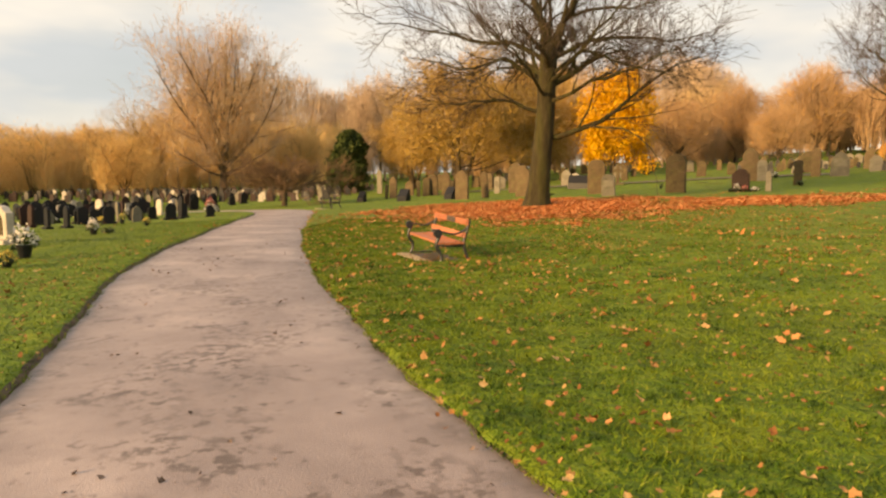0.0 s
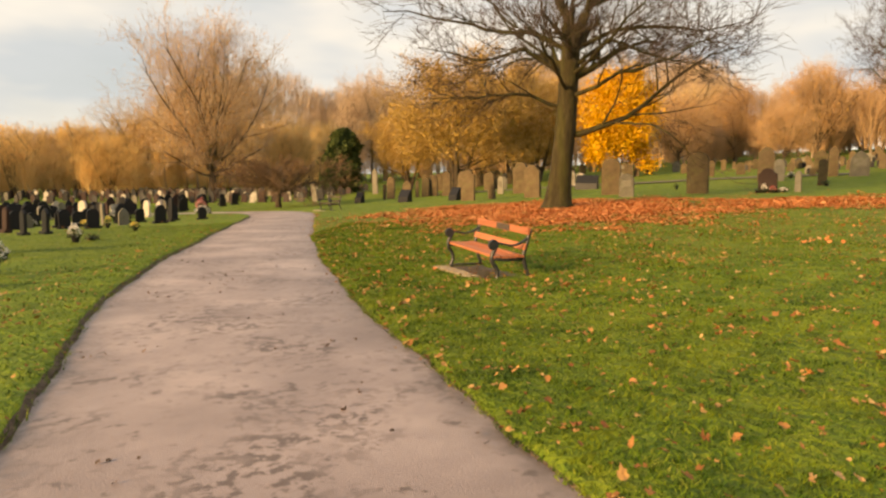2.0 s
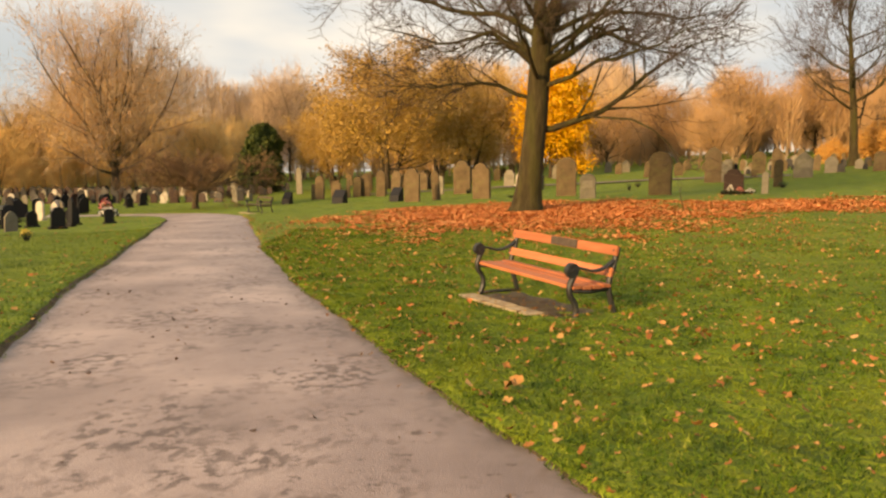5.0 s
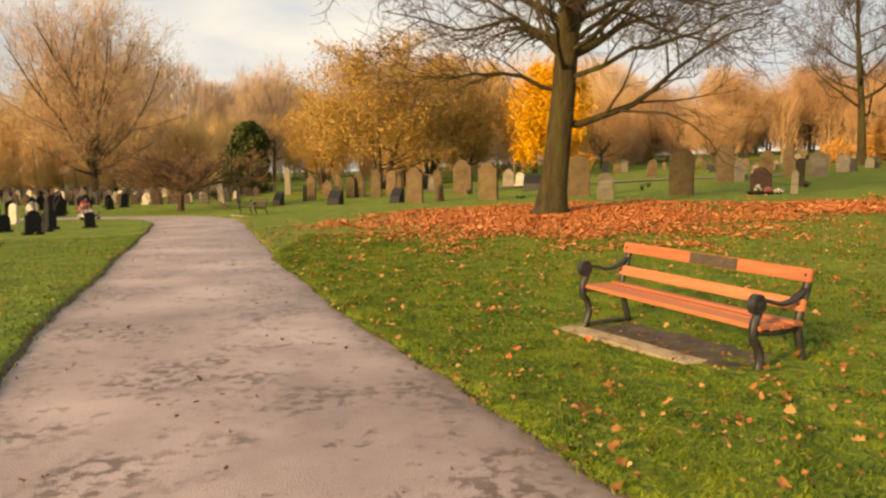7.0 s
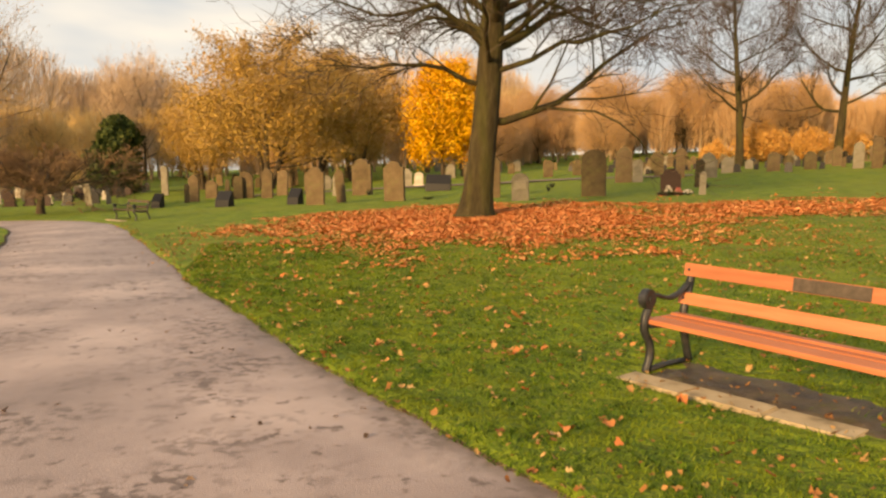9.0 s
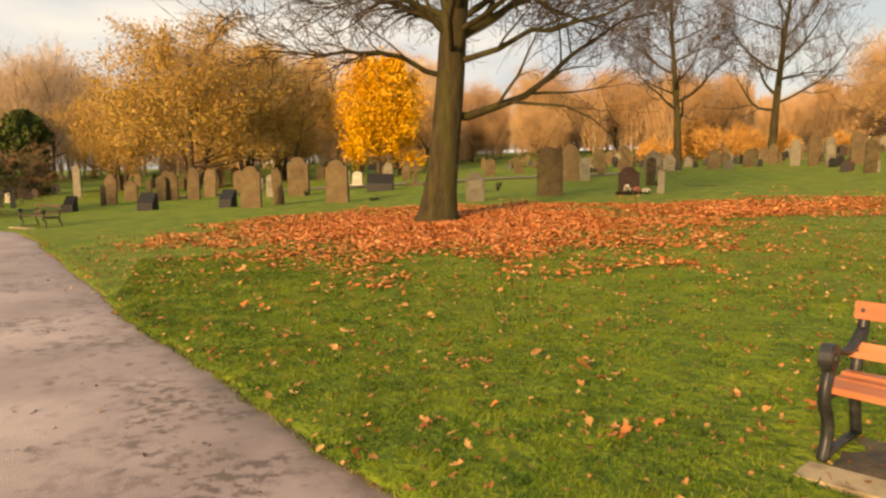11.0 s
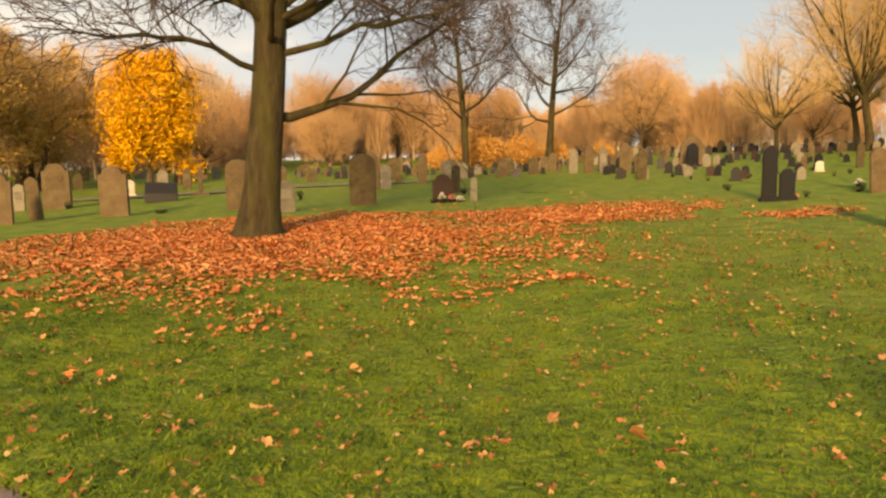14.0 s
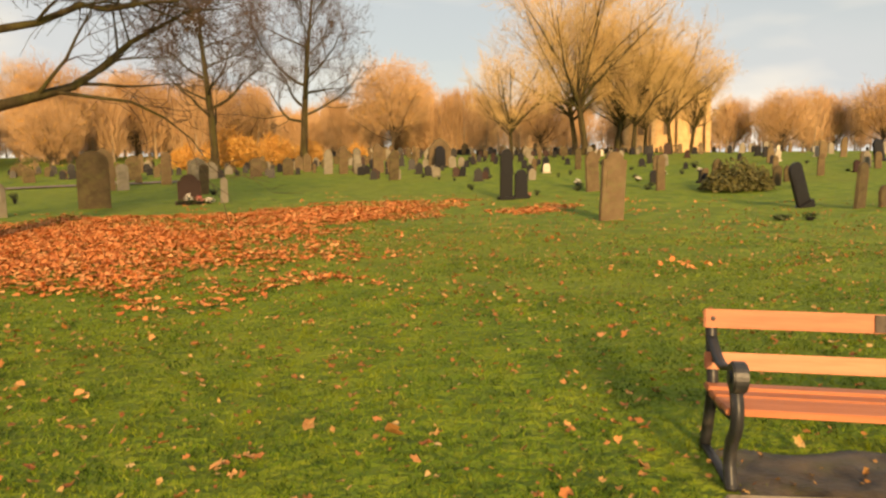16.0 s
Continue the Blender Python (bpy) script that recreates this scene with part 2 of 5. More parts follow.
CONC = material("stained_concrete", [(0.3, (0.30, 0.23, 0.14)), (0.6, (0.48, 0.38, 0.25)), (0.8, (0.56, 0.46, 0.33))], scale=2.2, rough=0.9, bump=0.5,
                bump_scale=50, dist=0.008, fine=(3, 0.5, 0.62, 0.75, (0.13, 0.10, 0.06)))
WETC = material("damp_dark_stone", [(0.35, (0.022, 0.017, 0.013)), (0.65, (0.14, 0.105, 0.07))], scale=4, rough=0.5, bump=0.5, bump_scale=40,
                fine=(5, 0.5, 0.65, 0.6, (0.09, 0.085, 0.03)))
CHURCH = material("church_sandstone", [(0.3, (0.52, 0.34, 0.18)), (0.7, (0.68, 0.47, 0.27))], scale=0.8, rough=0.9, bump=0.4,
                  fine=(3, 0.5, 0.7, 0.4, (0.28, 0.18, 0.10)))
SLATE = material("slate_roof", [(0.3, (0.06, 0.058, 0.06)), (0.7, (0.12, 0.11, 0.11))], scale=2, rough=0.6, bump=0.4)
DARKGLASS = material("leaded_glass", [(0.3, (0.10, 0.07, 0.045)), (0.7, (0.17, 0.12, 0.08))], scale=5, rough=0.3, bump=0.1)
PETALW = material("white_petal", [(0.2, (0.62, 0.55, 0.48)), (0.8, (0.85, 0.80, 0.74))], scale=9, rough=0.6, bump=0, random_mix=0.5, island=True)
PETALR = material("red_pink_petal", [(0.2, (0.42, 0.05, 0.05)), (0.6, (0.65, 0.25, 0.22)), (0.9, (0.8, 0.6, 0.5))], scale=9, rough=0.6, bump=0,
                  random_mix=0.6, island=True)
PETALY = material("yellow_petal", [(0.2, (0.55, 0.38, 0.05)), (0.8, (0.75, 0.62, 0.2))], scale=9, rough=0.6, bump=0, random_mix=0.5, island=True)
STEMG = material("flower_foliage", [(0.2, (0.02, 0.035, 0.012)), (0.8, (0.07, 0.09, 0.03))], scale=9, rough=0.6, bump=0, random_mix=0.5, island=True)


# ---- the lie of the land ----
def smooth(a, b, v):
    u = np.clip((v - a) / (b - a), 0, 1)
    return u * u * (3 - 2 * u)


def land(x, y):
    """Height of the ground: level along the path, falling away to the left, rising to a hill on the right."""
    x, y = np.asarray(x, float), np.asarray(y, float)
    s = smooth(14, 34, y)
    w = np.minimum(x, 60) - 3
    z = 0.04 * (w + np.sqrt(w * w + 4)) / 2
    z = z + 3 * np.tanh(0.035 * np.minimum(x, 0) / 3) * s * (1 - 0.85 * smooth(48, 80, y)) + 0.40 * s * np.exp(-((x - 8) / 14) ** 2)
    u = 0.8 * x + 0.6 * y - 33
    h = 0.055 * (u + np.sqrt(u * u + 60)) / 2
    hollow = 0.07 * np.exp(-((x - 2.2) / 1.2) ** 2 - ((y - 12.5) / 1.4) ** 2)
    return z + 9 * np.tanh(h / 9) - hollow


def land_z(x, y):
    return float(land(x, y))


def right_edge(y):
    y = np.asarray(y, float)
    return np.interp(y, [-60, -8, 1.3, 3.7, 7.2, 10.8, 14.5, 18.9, 27, 32, 36, 39.5, 43, 46.5, 49.5, 52, 55],
                     [30, 8.6, 4.30, 3.15, 1.64, 0.25, -1.02, -2.40, -4.6, -5.9, -7.2, -8.9, -11.6, -16.5, -25, -40, -70])


def left_edge(y):
    y = np.asarray(y, float)
    return np.interp(y, [-60, -8, 2, 4.9, 7, 9.2, 10.8, 12.3, 15, 21.3, 28.3, 32.4, 36, 39.5, 42.2, 44, 46, 49, 52],
                     [26, 5.1, 0.90, -0.52, -1.53, -2.48, -3.02, -3.54, -4.27, -6.05, -8.1, -9.4, -10.6, -12.3, -15.2, -19.5, -27, -44, -74])


def edges(y):
    """Both edges of the path with a little unevenness."""
    y = np.asarray(y, float)
    r = sum(right_edge(y + d) for d in (-0.9, -0.4, 0, 0.4, 0.9)) / 5
    l = sum(left_edge(y + d) for d in (-0.9, -0.4, 0, 0.4, 0.9)) / 5
    r = r + 0.03 * np.sin(y * 1.3) + 0.015 * np.sin(y * 5.3 + 1) + 0.012 * np.sin(y * 11.7)
    l = l + 0.03 * np.sin(y * 1.1 + 2) + 0.015 * np.sin(y * 4.9) + 0.012 * np.sin(y * 12.9)
    return l, r


def on_path(x, y, margin=0.0):
    l, r = edges(y)
    return (x > l - margin) & (x < r + margin)


def raw_mesh(name, v, f, mat=None, smooth_faces=False):
    """A mesh from arrays of points and of equal-sided faces."""
    v, f = np.asarray(v, np.float32), np.asarray(f, np.int32)
    me = bpy.data.meshes.new(name)
    n, k = f.shape
    me.vertices.add(len(v))
    me.vertices.foreach_set("co", v.ravel())
    me.loops.add(n * k)
    me.loops.foreach_set("vertex_index", f.ravel())
    me.polygons.add(n)
    me.polygons.foreach_set("loop_start", np.arange(0, n * k, k, dtype=np.int32))
    if smooth_faces:
        me.polygons.foreach_set("use_smooth", np.ones(n, bool))
    if mat:
        me.materials.append(mat)
    me.update(calc_edges=True)
    return me


def part(name, bm, mat, parent, label=""):
    """Links a bmesh, or a mesh, as one object under a thing or a part."""
    if isinstance(bm, bpy.types.Mesh):
        me = bm
    else:
        me = bpy.data.meshes.new(name)
        bm.to_mesh(me)
        bm.free()
        me.materials.append(mat)
    ob = new(name, me)
    ob.parent = parent
    return tagged(ob, label)


def empty(name, m, label, category, group=""):
    ob = new(name)
    ob.empty_display_size = 0.1
    ob.matrix_basis = m
    return tagged(ob, label, category, group)


# ---- ground and path ----
rows_y = np.concatenate([[-1500, -600, -250, -120, -60, -30], np.arange(-20, 0, 1.0), np.arange(0, 36, 0.25), np.arange(36, 56, 0.5),
                         np.arange(56, 120, 3), [125, 140, 160, 200, 260, 400, 700, 1500]])
off = np.array([0, 0.05, 0.12, 0.22, 0.4, 0.7, 1.1, 1.6, 2.2, 3, 4, 5, 6.2, 7.5, 9, 11, 13, 15.5, 18, 21, 25, 30, 36, 43, 52, 65, 80, 100, 130, 180, 260,
                400, 700, 1500])
lift = np.array([0.0, 0.02, 0.03, 0.032, 0.028, 0.01] + [0.0] * (len(off) - 6))


def surface(x, y):
    """Height of the turf itself, with its raised lip along the path and its unevenness."""
    x, y = np.asarray(x, float), np.asarray(y, float)
    l, r = edges(y)
    d = np.maximum(np.maximum(l - x, x - r), 0)
    bench_clear = np.clip(np.hypot(x - 2.5, y - 12) - 1.6, 0, 1)
    wob = np.array([noise.noise(Vector((a * 0.5, c * 0.5, 0))) for a, c in zip(x, y)]) * 0.035
    return land(x, y) + np.interp(d, off, lift) - 0.02 + wob * np.minimum(1, d) * bench_clear


def build_ground():
    verts, mats = [], []
    l, r = edges(rows_y)
    cols = 0
    for i, y in enumerate(rows_y):
        xs = np.concatenate([l[i] - off[::-1], [l[i] + (r[i] - l[i]) * k for k in (0.02, 0.5, 0.98)], r[i] + off])
        dz = np.concatenate([lift[::-1] - 0.02, [-0.09, -0.09, -0.09], lift - 0.02])
        z = land(xs, np.full_like(xs, y)) + dz
        near = (np.abs(xs) < 40) & (abs(y - 20) < 45)
        wob = np.array([noise.noise(Vector((x * 0.5, y * 0.5, 0))) * 0.035 if q else 0.0 for x, q in zip(xs, near)])
        wob *= np.minimum(1, np.concatenate([off[::-1], [0, 0, 0], off])) * np.minimum(1, np.maximum(0, np.hypot(xs - 2.5, y - 12) - 1.6))
        cols = len(xs)
        verts += [(x, y, zz + ww) for x, zz, ww in zip(xs, z, wob)]
    faces = []
    for i in range(len(rows_y) - 1):
        for j in range(cols - 1):
            a = i * cols + j
            faces.append((a, a + 1, a + cols + 1, a + cols))
            mats.append(1 if len(off) - 2 <= j <= len(off) + 2 else 0)
    me = raw_mesh("ground", verts, faces, GRASS, True)
    me.materials.append(SOIL)
    me.polygons.foreach_set("material_index", np.array(mats, np.int32))
    return tagged(new("ground", me), "short green lawn strewn with fallen autumn leaves", "ground", kind="structure")


ground = build_ground()


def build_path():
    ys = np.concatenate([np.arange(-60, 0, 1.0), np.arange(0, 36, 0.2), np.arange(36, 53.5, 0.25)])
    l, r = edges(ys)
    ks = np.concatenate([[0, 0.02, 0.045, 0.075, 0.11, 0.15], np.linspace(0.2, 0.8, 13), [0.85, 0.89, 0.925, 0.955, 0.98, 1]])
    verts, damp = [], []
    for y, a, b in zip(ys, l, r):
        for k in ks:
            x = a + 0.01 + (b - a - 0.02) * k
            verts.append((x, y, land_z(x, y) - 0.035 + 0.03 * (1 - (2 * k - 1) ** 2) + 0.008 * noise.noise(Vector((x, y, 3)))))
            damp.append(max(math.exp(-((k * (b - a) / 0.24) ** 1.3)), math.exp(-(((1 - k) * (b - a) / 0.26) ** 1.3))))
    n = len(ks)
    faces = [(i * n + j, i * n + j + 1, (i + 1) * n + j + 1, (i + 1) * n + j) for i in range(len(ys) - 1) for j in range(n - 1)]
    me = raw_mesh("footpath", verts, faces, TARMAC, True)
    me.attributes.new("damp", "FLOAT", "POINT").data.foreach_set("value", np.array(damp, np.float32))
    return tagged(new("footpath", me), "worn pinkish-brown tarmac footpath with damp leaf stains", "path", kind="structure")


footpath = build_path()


# ---- trees ----
rng = np.random.default_rng(7)


def tube(points, radii, sides, verts, faces):
    """Adds a tapered tube along points to the lists."""
    base = len(verts)
    n = len(points)
    for i, (p, r) in enumerate(zip(points, radii)):
        d = points[min(i + 1, n - 1)] - points[max(i - 1, 0)]
        d = d / (np.linalg.norm(d) + 1e-9)
        a = np.cross(d, (0.31, 0.17, 0.93) if abs(d[2]) < 0.9 else (1, 0, 0))
        a /= np.linalg.norm(a) + 1e-9
        b = np.cross(d, a)
        for k in range(sides):
            t = 2 * math.pi * k / sides
            verts.append(p + (a * math.cos(t) + b * math.sin(t)) * r)
    for i in range(n - 1):
        for k in range(sides):
            q = (k + 1) % sides
            faces.append((base + i * sides + k, base + i * sides + q, base + (i + 1) * sides + q, base + (i + 1) * sides + k))


def grow(start, way, length, radius, steps, wander, rise, r, end=0.25):
    """A wandering line: its points and radii."""
    pts, d = [np.array(start, float)], np.array(way, float)
    for i in range(steps):
        d = d + r.normal(0, wander, 3) + np.array((0, 0, rise / steps))
        d /= np.linalg.norm(d)
        pts.append(pts[-1] + d * length / steps)
    return np.array(pts), radius * np.linspace(1, end, steps + 1)


def curve_points(ctrl, n=16):
    """A smooth line through the control points."""
    c = np.array(ctrl, float)
    c = np.vstack([2 * c[0] - c[1], c, 2 * c[-1] - c[-2]])
    out = []
    for i in range(1, len(c) - 2):
        for t in np.linspace(0, 1, max(3, n // (len(c) - 3)), endpoint=False):
            out.append(0.5 * (2 * c[i] + (c[i + 1] - c[i - 1]) * t + (2 * c[i - 1] - 5 * c[i] + 4 * c[i + 1] - c[i + 2]) * t * t
                              + (3 * c[i] - c[i - 1] - 3 * c[i + 1] + c[i + 2]) * t ** 3))
    out.append(c[-2])
    return [tuple(p) for p in out]


def turned(d, angle, r):
    a = np.cross(d, r.normal(0, 1, 3))
    a /= np.linalg.norm(a) + 1e-9
    return d * math.cos(angle) + a * math.sin(angle)


def leaf_cards(centres, size, r, spread):
    """Many small bent leaves about the given places."""
    n = len(centres)
    c = centres + r.normal(0, spread, (n, 3))
    a = r.normal(0, 1, (n, 3))
    a /= np.linalg.norm(a, axis=1)[:, None]
    b = np.cross(a, r.normal(0, 1, (n, 3)))
    b /= np.linalg.norm(b, axis=1)[:, None]
    nn = np.cross(a, b)
    s = size * r.uniform(0.6, 1.4, (n, 1))
    v = np.stack([c - a * s, c - b * s * 0.55 + nn * s * 0.2, c + a * s, c + b * s * 0.55 + nn * s * 0.2], 1).reshape(-1, 3)
    i = np.arange(n)[:, None] * 4
    f = np.concatenate([i + np.array([[0, 1, 2]]), i + np.array([[0, 2, 3]])], 0)
    return v, f


def tree(name, label, seed, height, radius, trunk_to=0.35, limbs=12, spread=0.9, twig_mat=None, bark=None, depth=(7, 6, 5), leaves=0,
         leaf_size=0.2, leaf_mat=None, leaf_spread=0.4, limb_len=0.5, rise=0.5, limb_low=0.28, stems=1, twig_r=0.012, leader=True,
         named_limbs=(), category="tree", flare=1.7, shape="round", group="", droop=0.0, haze=0, fan=None, dome=None, lean=(0.0, 0.0), bend=0.035, taper=0.62):
    """A tree at the origin: trunk with root flare, limbs, twigs and, if any, leaves."""
    r = np.random.default_rng(seed)
    tv, tf, bv, bf, gv, gf = [], [], [], [], [], []
    tips = []
    mains = []
    for s in range(stems):
        if stems == 1:
            way, base = (0, 0, 1), np.zeros(3)
        else:
            t = 2 * math.pi * s / stems + r.uniform(-0.4, 0.4)
            tilt = r.uniform(0.15, 0.45)
            way = (math.cos(t) * tilt, math.sin(t) * tilt, 1)
            base = np.array((math.cos(t), math.sin(t), 0)) * radius * 0.9
        top = height * (0.93 if leader else trunk_to + 0.12)
        pts, rad = grow(base - np.array((0, 0, 0.15)), way, top, radius, 14, bend, 0.2, r, 0.1 if leader else taper)
        pts[:, :2] += np.outer(np.clip(pts[:, 2], 0, None) / top, lean)
        hh = np.linspace(0, 1, 15)
        fl = 1 + (flare - 1) * np.exp(-hh * top / (radius * 1.6))
        if leader:
            rad = radius * np.where(hh < trunk_to, 1 - 0.3 * hh / trunk_to, 0.7 * ((1 - hh) / (1 - trunk_to)) ** 0.9 + 0.02)
        extra = np.concatenate([np.linspace(0, 0.06, 5)[:-1], hh[1:]])
        pts = np.stack([np.interp(extra, hh, pts[:, k]) for k in range(3)], 1)
        rad = np.interp(extra, hh, rad) * (1 + (flare - 1) * np.exp(-extra * top / (radius * 1.1)))
        tube(pts, rad, 12, tv, tf)
        mains.append((pts, rad, extra))
    lim = []
    for pts, rad, hh in mains:
        count = max(2, limbs // stems)
        for i in range(count):
            f = limb_low + (0.97 - limb_low) * (i + r.uniform(-0.2, 0.2)) / count
            f = min(max(f, 0.1), 0.97)
            p = np.array([np.interp(f, hh, pts[:, k]) for k in range(3)])
            az = i * 2.4 + r.uniform(-0.4, 0.4)
            up = 0.25 + 0.9 * (f - limb_low) / (1 - limb_low) + r.uniform(-0.1, 0.1) - droop
            d = np.array((math.cos(az), math.sin(az), up))
            d /= np.linalg.norm(d)
            if shape == "round":
                reach = math.sin(math.pi * min(0.96, 0.25 + 0.68 * f)) ** 0.7
            elif shape == "column":
                reach = 0.45
            else:
                reach = 1.15 - 0.8 * f
            lim.append((p, d, height * limb_len * reach * spread * r.uniform(0.8, 1.15), np.interp(f, hh, rad) * r.uniform(0.4, 0.6)))
    if fan:
        # rising boughs that open out from the head of the trunk
        count, low, wide, long = fan
        pts, rad, hh = mains[0]
        for i in range(count):
            f = min(0.98, low + (0.98 - low) * (i + r.uniform(0, 0.8)) / count)
            p = np.array([np.interp(f, hh, pts[:, k]) for k in range(3)])
            az = i * 2.4 + r.uniform(-0.3, 0.3)
            tilt = wide * math.sqrt((count - i - 0.5) / count)
            d = np.array((math.cos(az) * math.sin(tilt), math.sin(az) * math.sin(tilt), math.cos(tilt)))
            lim.append((p, d, height * long * (0.78 + 0.22 * math.cos(tilt)) * r.uniform(0.9, 1.1), radius * r.uniform(0.34, 0.46)))
    for ctrl, rd in named_limbs:
        lim.append((np.array(ctrl, float), None, float(np.sum(np.linalg.norm(np.diff(ctrl, axis=0), axis=1))), rd))
    for p, d, ln, rd in lim:
        if d is None:
            p = p.copy()
            axis = mains[0][0]
            p[:, 1] += lean[1] * np.clip(p[:, 2] / axis[-1, 2], 0, 1)
            p[0, :2] = [np.interp(p[0, 2], axis[:, 2], axis[:, k]) for k in range(2)]
            line = np.array(curve_points(p, 24))
            k = np.linspace(0, len(line) - 1, 9)
            pts = np.stack([np.interp(k, range(len(line)), line[:, c]) for c in range(3)], 1)
            pts[1:] += r.normal(0, ln * 0.012, (8, 3))
            rad = rd * np.linspace(1, 0.15, 9)
        else:
            pts, rad = grow(p, d, ln, max(rd, 0.03), 8, 0.13, rise * 0.6, r, 0.15)
        tube(pts, rad, 7, bv, bf)
        for j in range(depth[0]):
            f = 0.22 + 0.76 * (j + r.uniform(0, 0.9)) / depth[0]
            k = f * 8
            q = np.array([np.interp(k, range(9), pts[:, c]) for c in range(3)])
            dd = pts[min(int(k) + 1, 8)] - pts[int(k) if int(k) < 8 else 7]
            dd = turned(dd / (np.linalg.norm(dd) + 1e-9), r.uniform(0.45, 0.95), r) + np.array((0, 0, 0.12 - droop * 0.5))
            l2 = ln * (0.52 - 0.25 * f) * r.uniform(0.7, 1.3)
            p2, r2 = grow(q, dd / np.linalg.norm(dd), l2, max(np.interp(k, range(9), rad) * 0.5, twig_r * 1.6), 5, 0.2, rise * 0.4, r, 0.2)
            tube(p2, r2, 4, bv, bf)
            for m in range(depth[1]):
                f3 = 0.2 + 0.8 * (m + r.uniform(0, 0.9)) / depth[1]
                k3 = f3 * 5
                q3 = np.array([np.interp(k3, range(6), p2[:, c]) for c in range(3)])
                e3 = p2[min(int(k3) + 1, 5)] - p2[min(int(k3), 4)]
                e3 = turned(e3 / (np.linalg.norm(e3) + 1e-9), r.uniform(0.4, 0.9), r) + np.array((0, 0, 0.1 - droop))
                l3 = max(l2 * r.uniform(0.3, 0.55), height * 0.035)
                p3, r3 = grow(q3, e3 / np.linalg.norm(e3), l3, twig_r * 1.25, 3, 0.22, rise * 0.3, r, 0.4)
                tube(p3, r3, 3, gv, gf)
                tips.append(p3[-1])
                tips.append(p3[1])
                for w in range(depth[2]):
                    q4 = p3[1 + w % 3]
                    e4 = turned((p3[-1] - p3[0]) / (np.linalg.norm(p3[-1] - p3[0]) + 1e-9), r.uniform(0.35, 0.9), r)
                    l4 = l3 * r.uniform(0.35, 0.75)
                    mid = q4 + e4 * l4 * 0.5 + r.normal(0, l4 * 0.06, 3)
                    end_p = q4 + e4 * l4 + r.normal(0, l4 * 0.1, 3) + np.array((0, 0, l4 * 0.1 - droop * l4 * 0.5))
                    tube(np.array([q4, mid, end_p]), [twig_r, twig_r * 0.8, twig_r * 0.5], 3, gv, gf)
                    tips.append(end_p)
    root = empty(name, Matrix(), label, category, group)
    part("trunk", raw_mesh("trunk", tv, tf, bark, True), None, root)
    part("branchwork", raw_mesh("branchwork", bv, bf, bark, True), None, root)
    part("spray", raw_mesh("spray", gv, gf, twig_mat, True), None, root)
    tips = np.array(tips)

    def crown_places(n, loose):
        """Places about the twigs and, under a dome, through its lumpy outer shell."""
        c = tips[r.integers(0, len(tips), n)] + r.normal(0, loose, (n, 3))
        if dome:
            share, wide, low, high = dome
            m = int(n * share)
            a, q = r.uniform(0, 2 * np.pi, m), r.uniform(-1, 1, m)
            k = np.sqrt(1 - q * q)
            lump = (1 + 0.11 * np.sin(3 * a + 4 * q + seed) + 0.10 * np.sin(5 * a - 7 * q + 2 * seed) + 0.07 * np.sin(11 * a + 9 * q)
                    + 0.06 * np.sin(17 * a - 21 * q + seed))
            u = r.uniform(0.08, 1, m) ** 0.42 * lump
            mid, half = height * (low + high) / 2, height * (high - low) / 2
            c[:m] = np.stack([np.cos(a) * k * u * wide * height, np.sin(a) * k * u * wide * height, mid + q * u * half], 1)
        return c

    if haze:
        c = crown_places(haze, height * 0.022)
        d = c - np.array((0, 0, height * 0.2))
        d = d / np.linalg.norm(d, axis=1)[:, None] + r.normal(0, 0.45, (haze, 3))
        d /= np.linalg.norm(d, axis=1)[:, None]
        a = np.cross(d, r.normal(0, 1, (haze, 3)))
        a /= np.linalg.norm(a, axis=1)[:, None]
        ln = height * r.uniform(0.03, 0.07, (haze, 1))
        v = np.stack([c - a * twig_r * 0.9, c + a * twig_r * 0.9, c + d * ln], 1).reshape(-1, 3)
        part("twig_haze", raw_mesh("twig_haze", v, np.arange(haze * 3).reshape(-1, 3), twig_mat), None, root)
    if leaves:
        v, f = leaf_cards(crown_places(leaves, 0.0), leaf_size, r, leaf_spread)
        part("crown", raw_mesh("crown", v, f, leaf_mat), None, root)
    return root


def plant(ob, x, y, scale=1.0, turn=0.0, sink=0.05, tall=1.0):
    """Stands a thing on the ground."""
    ob.matrix_basis = pose(x, y, land_z(x, y) - sink, 0, 0, turn)
    ob.scale = (scale, scale, scale * tall)
    return ob


def plant_copy(ob, x, y, scale=1.0, turn=0.0, tall=1.0, label="", sink=0.05):
    c = copy_thing(ob, Matrix())
    plant(c, x, y, scale, turn, sink, tall)
    return tagged(c, label)


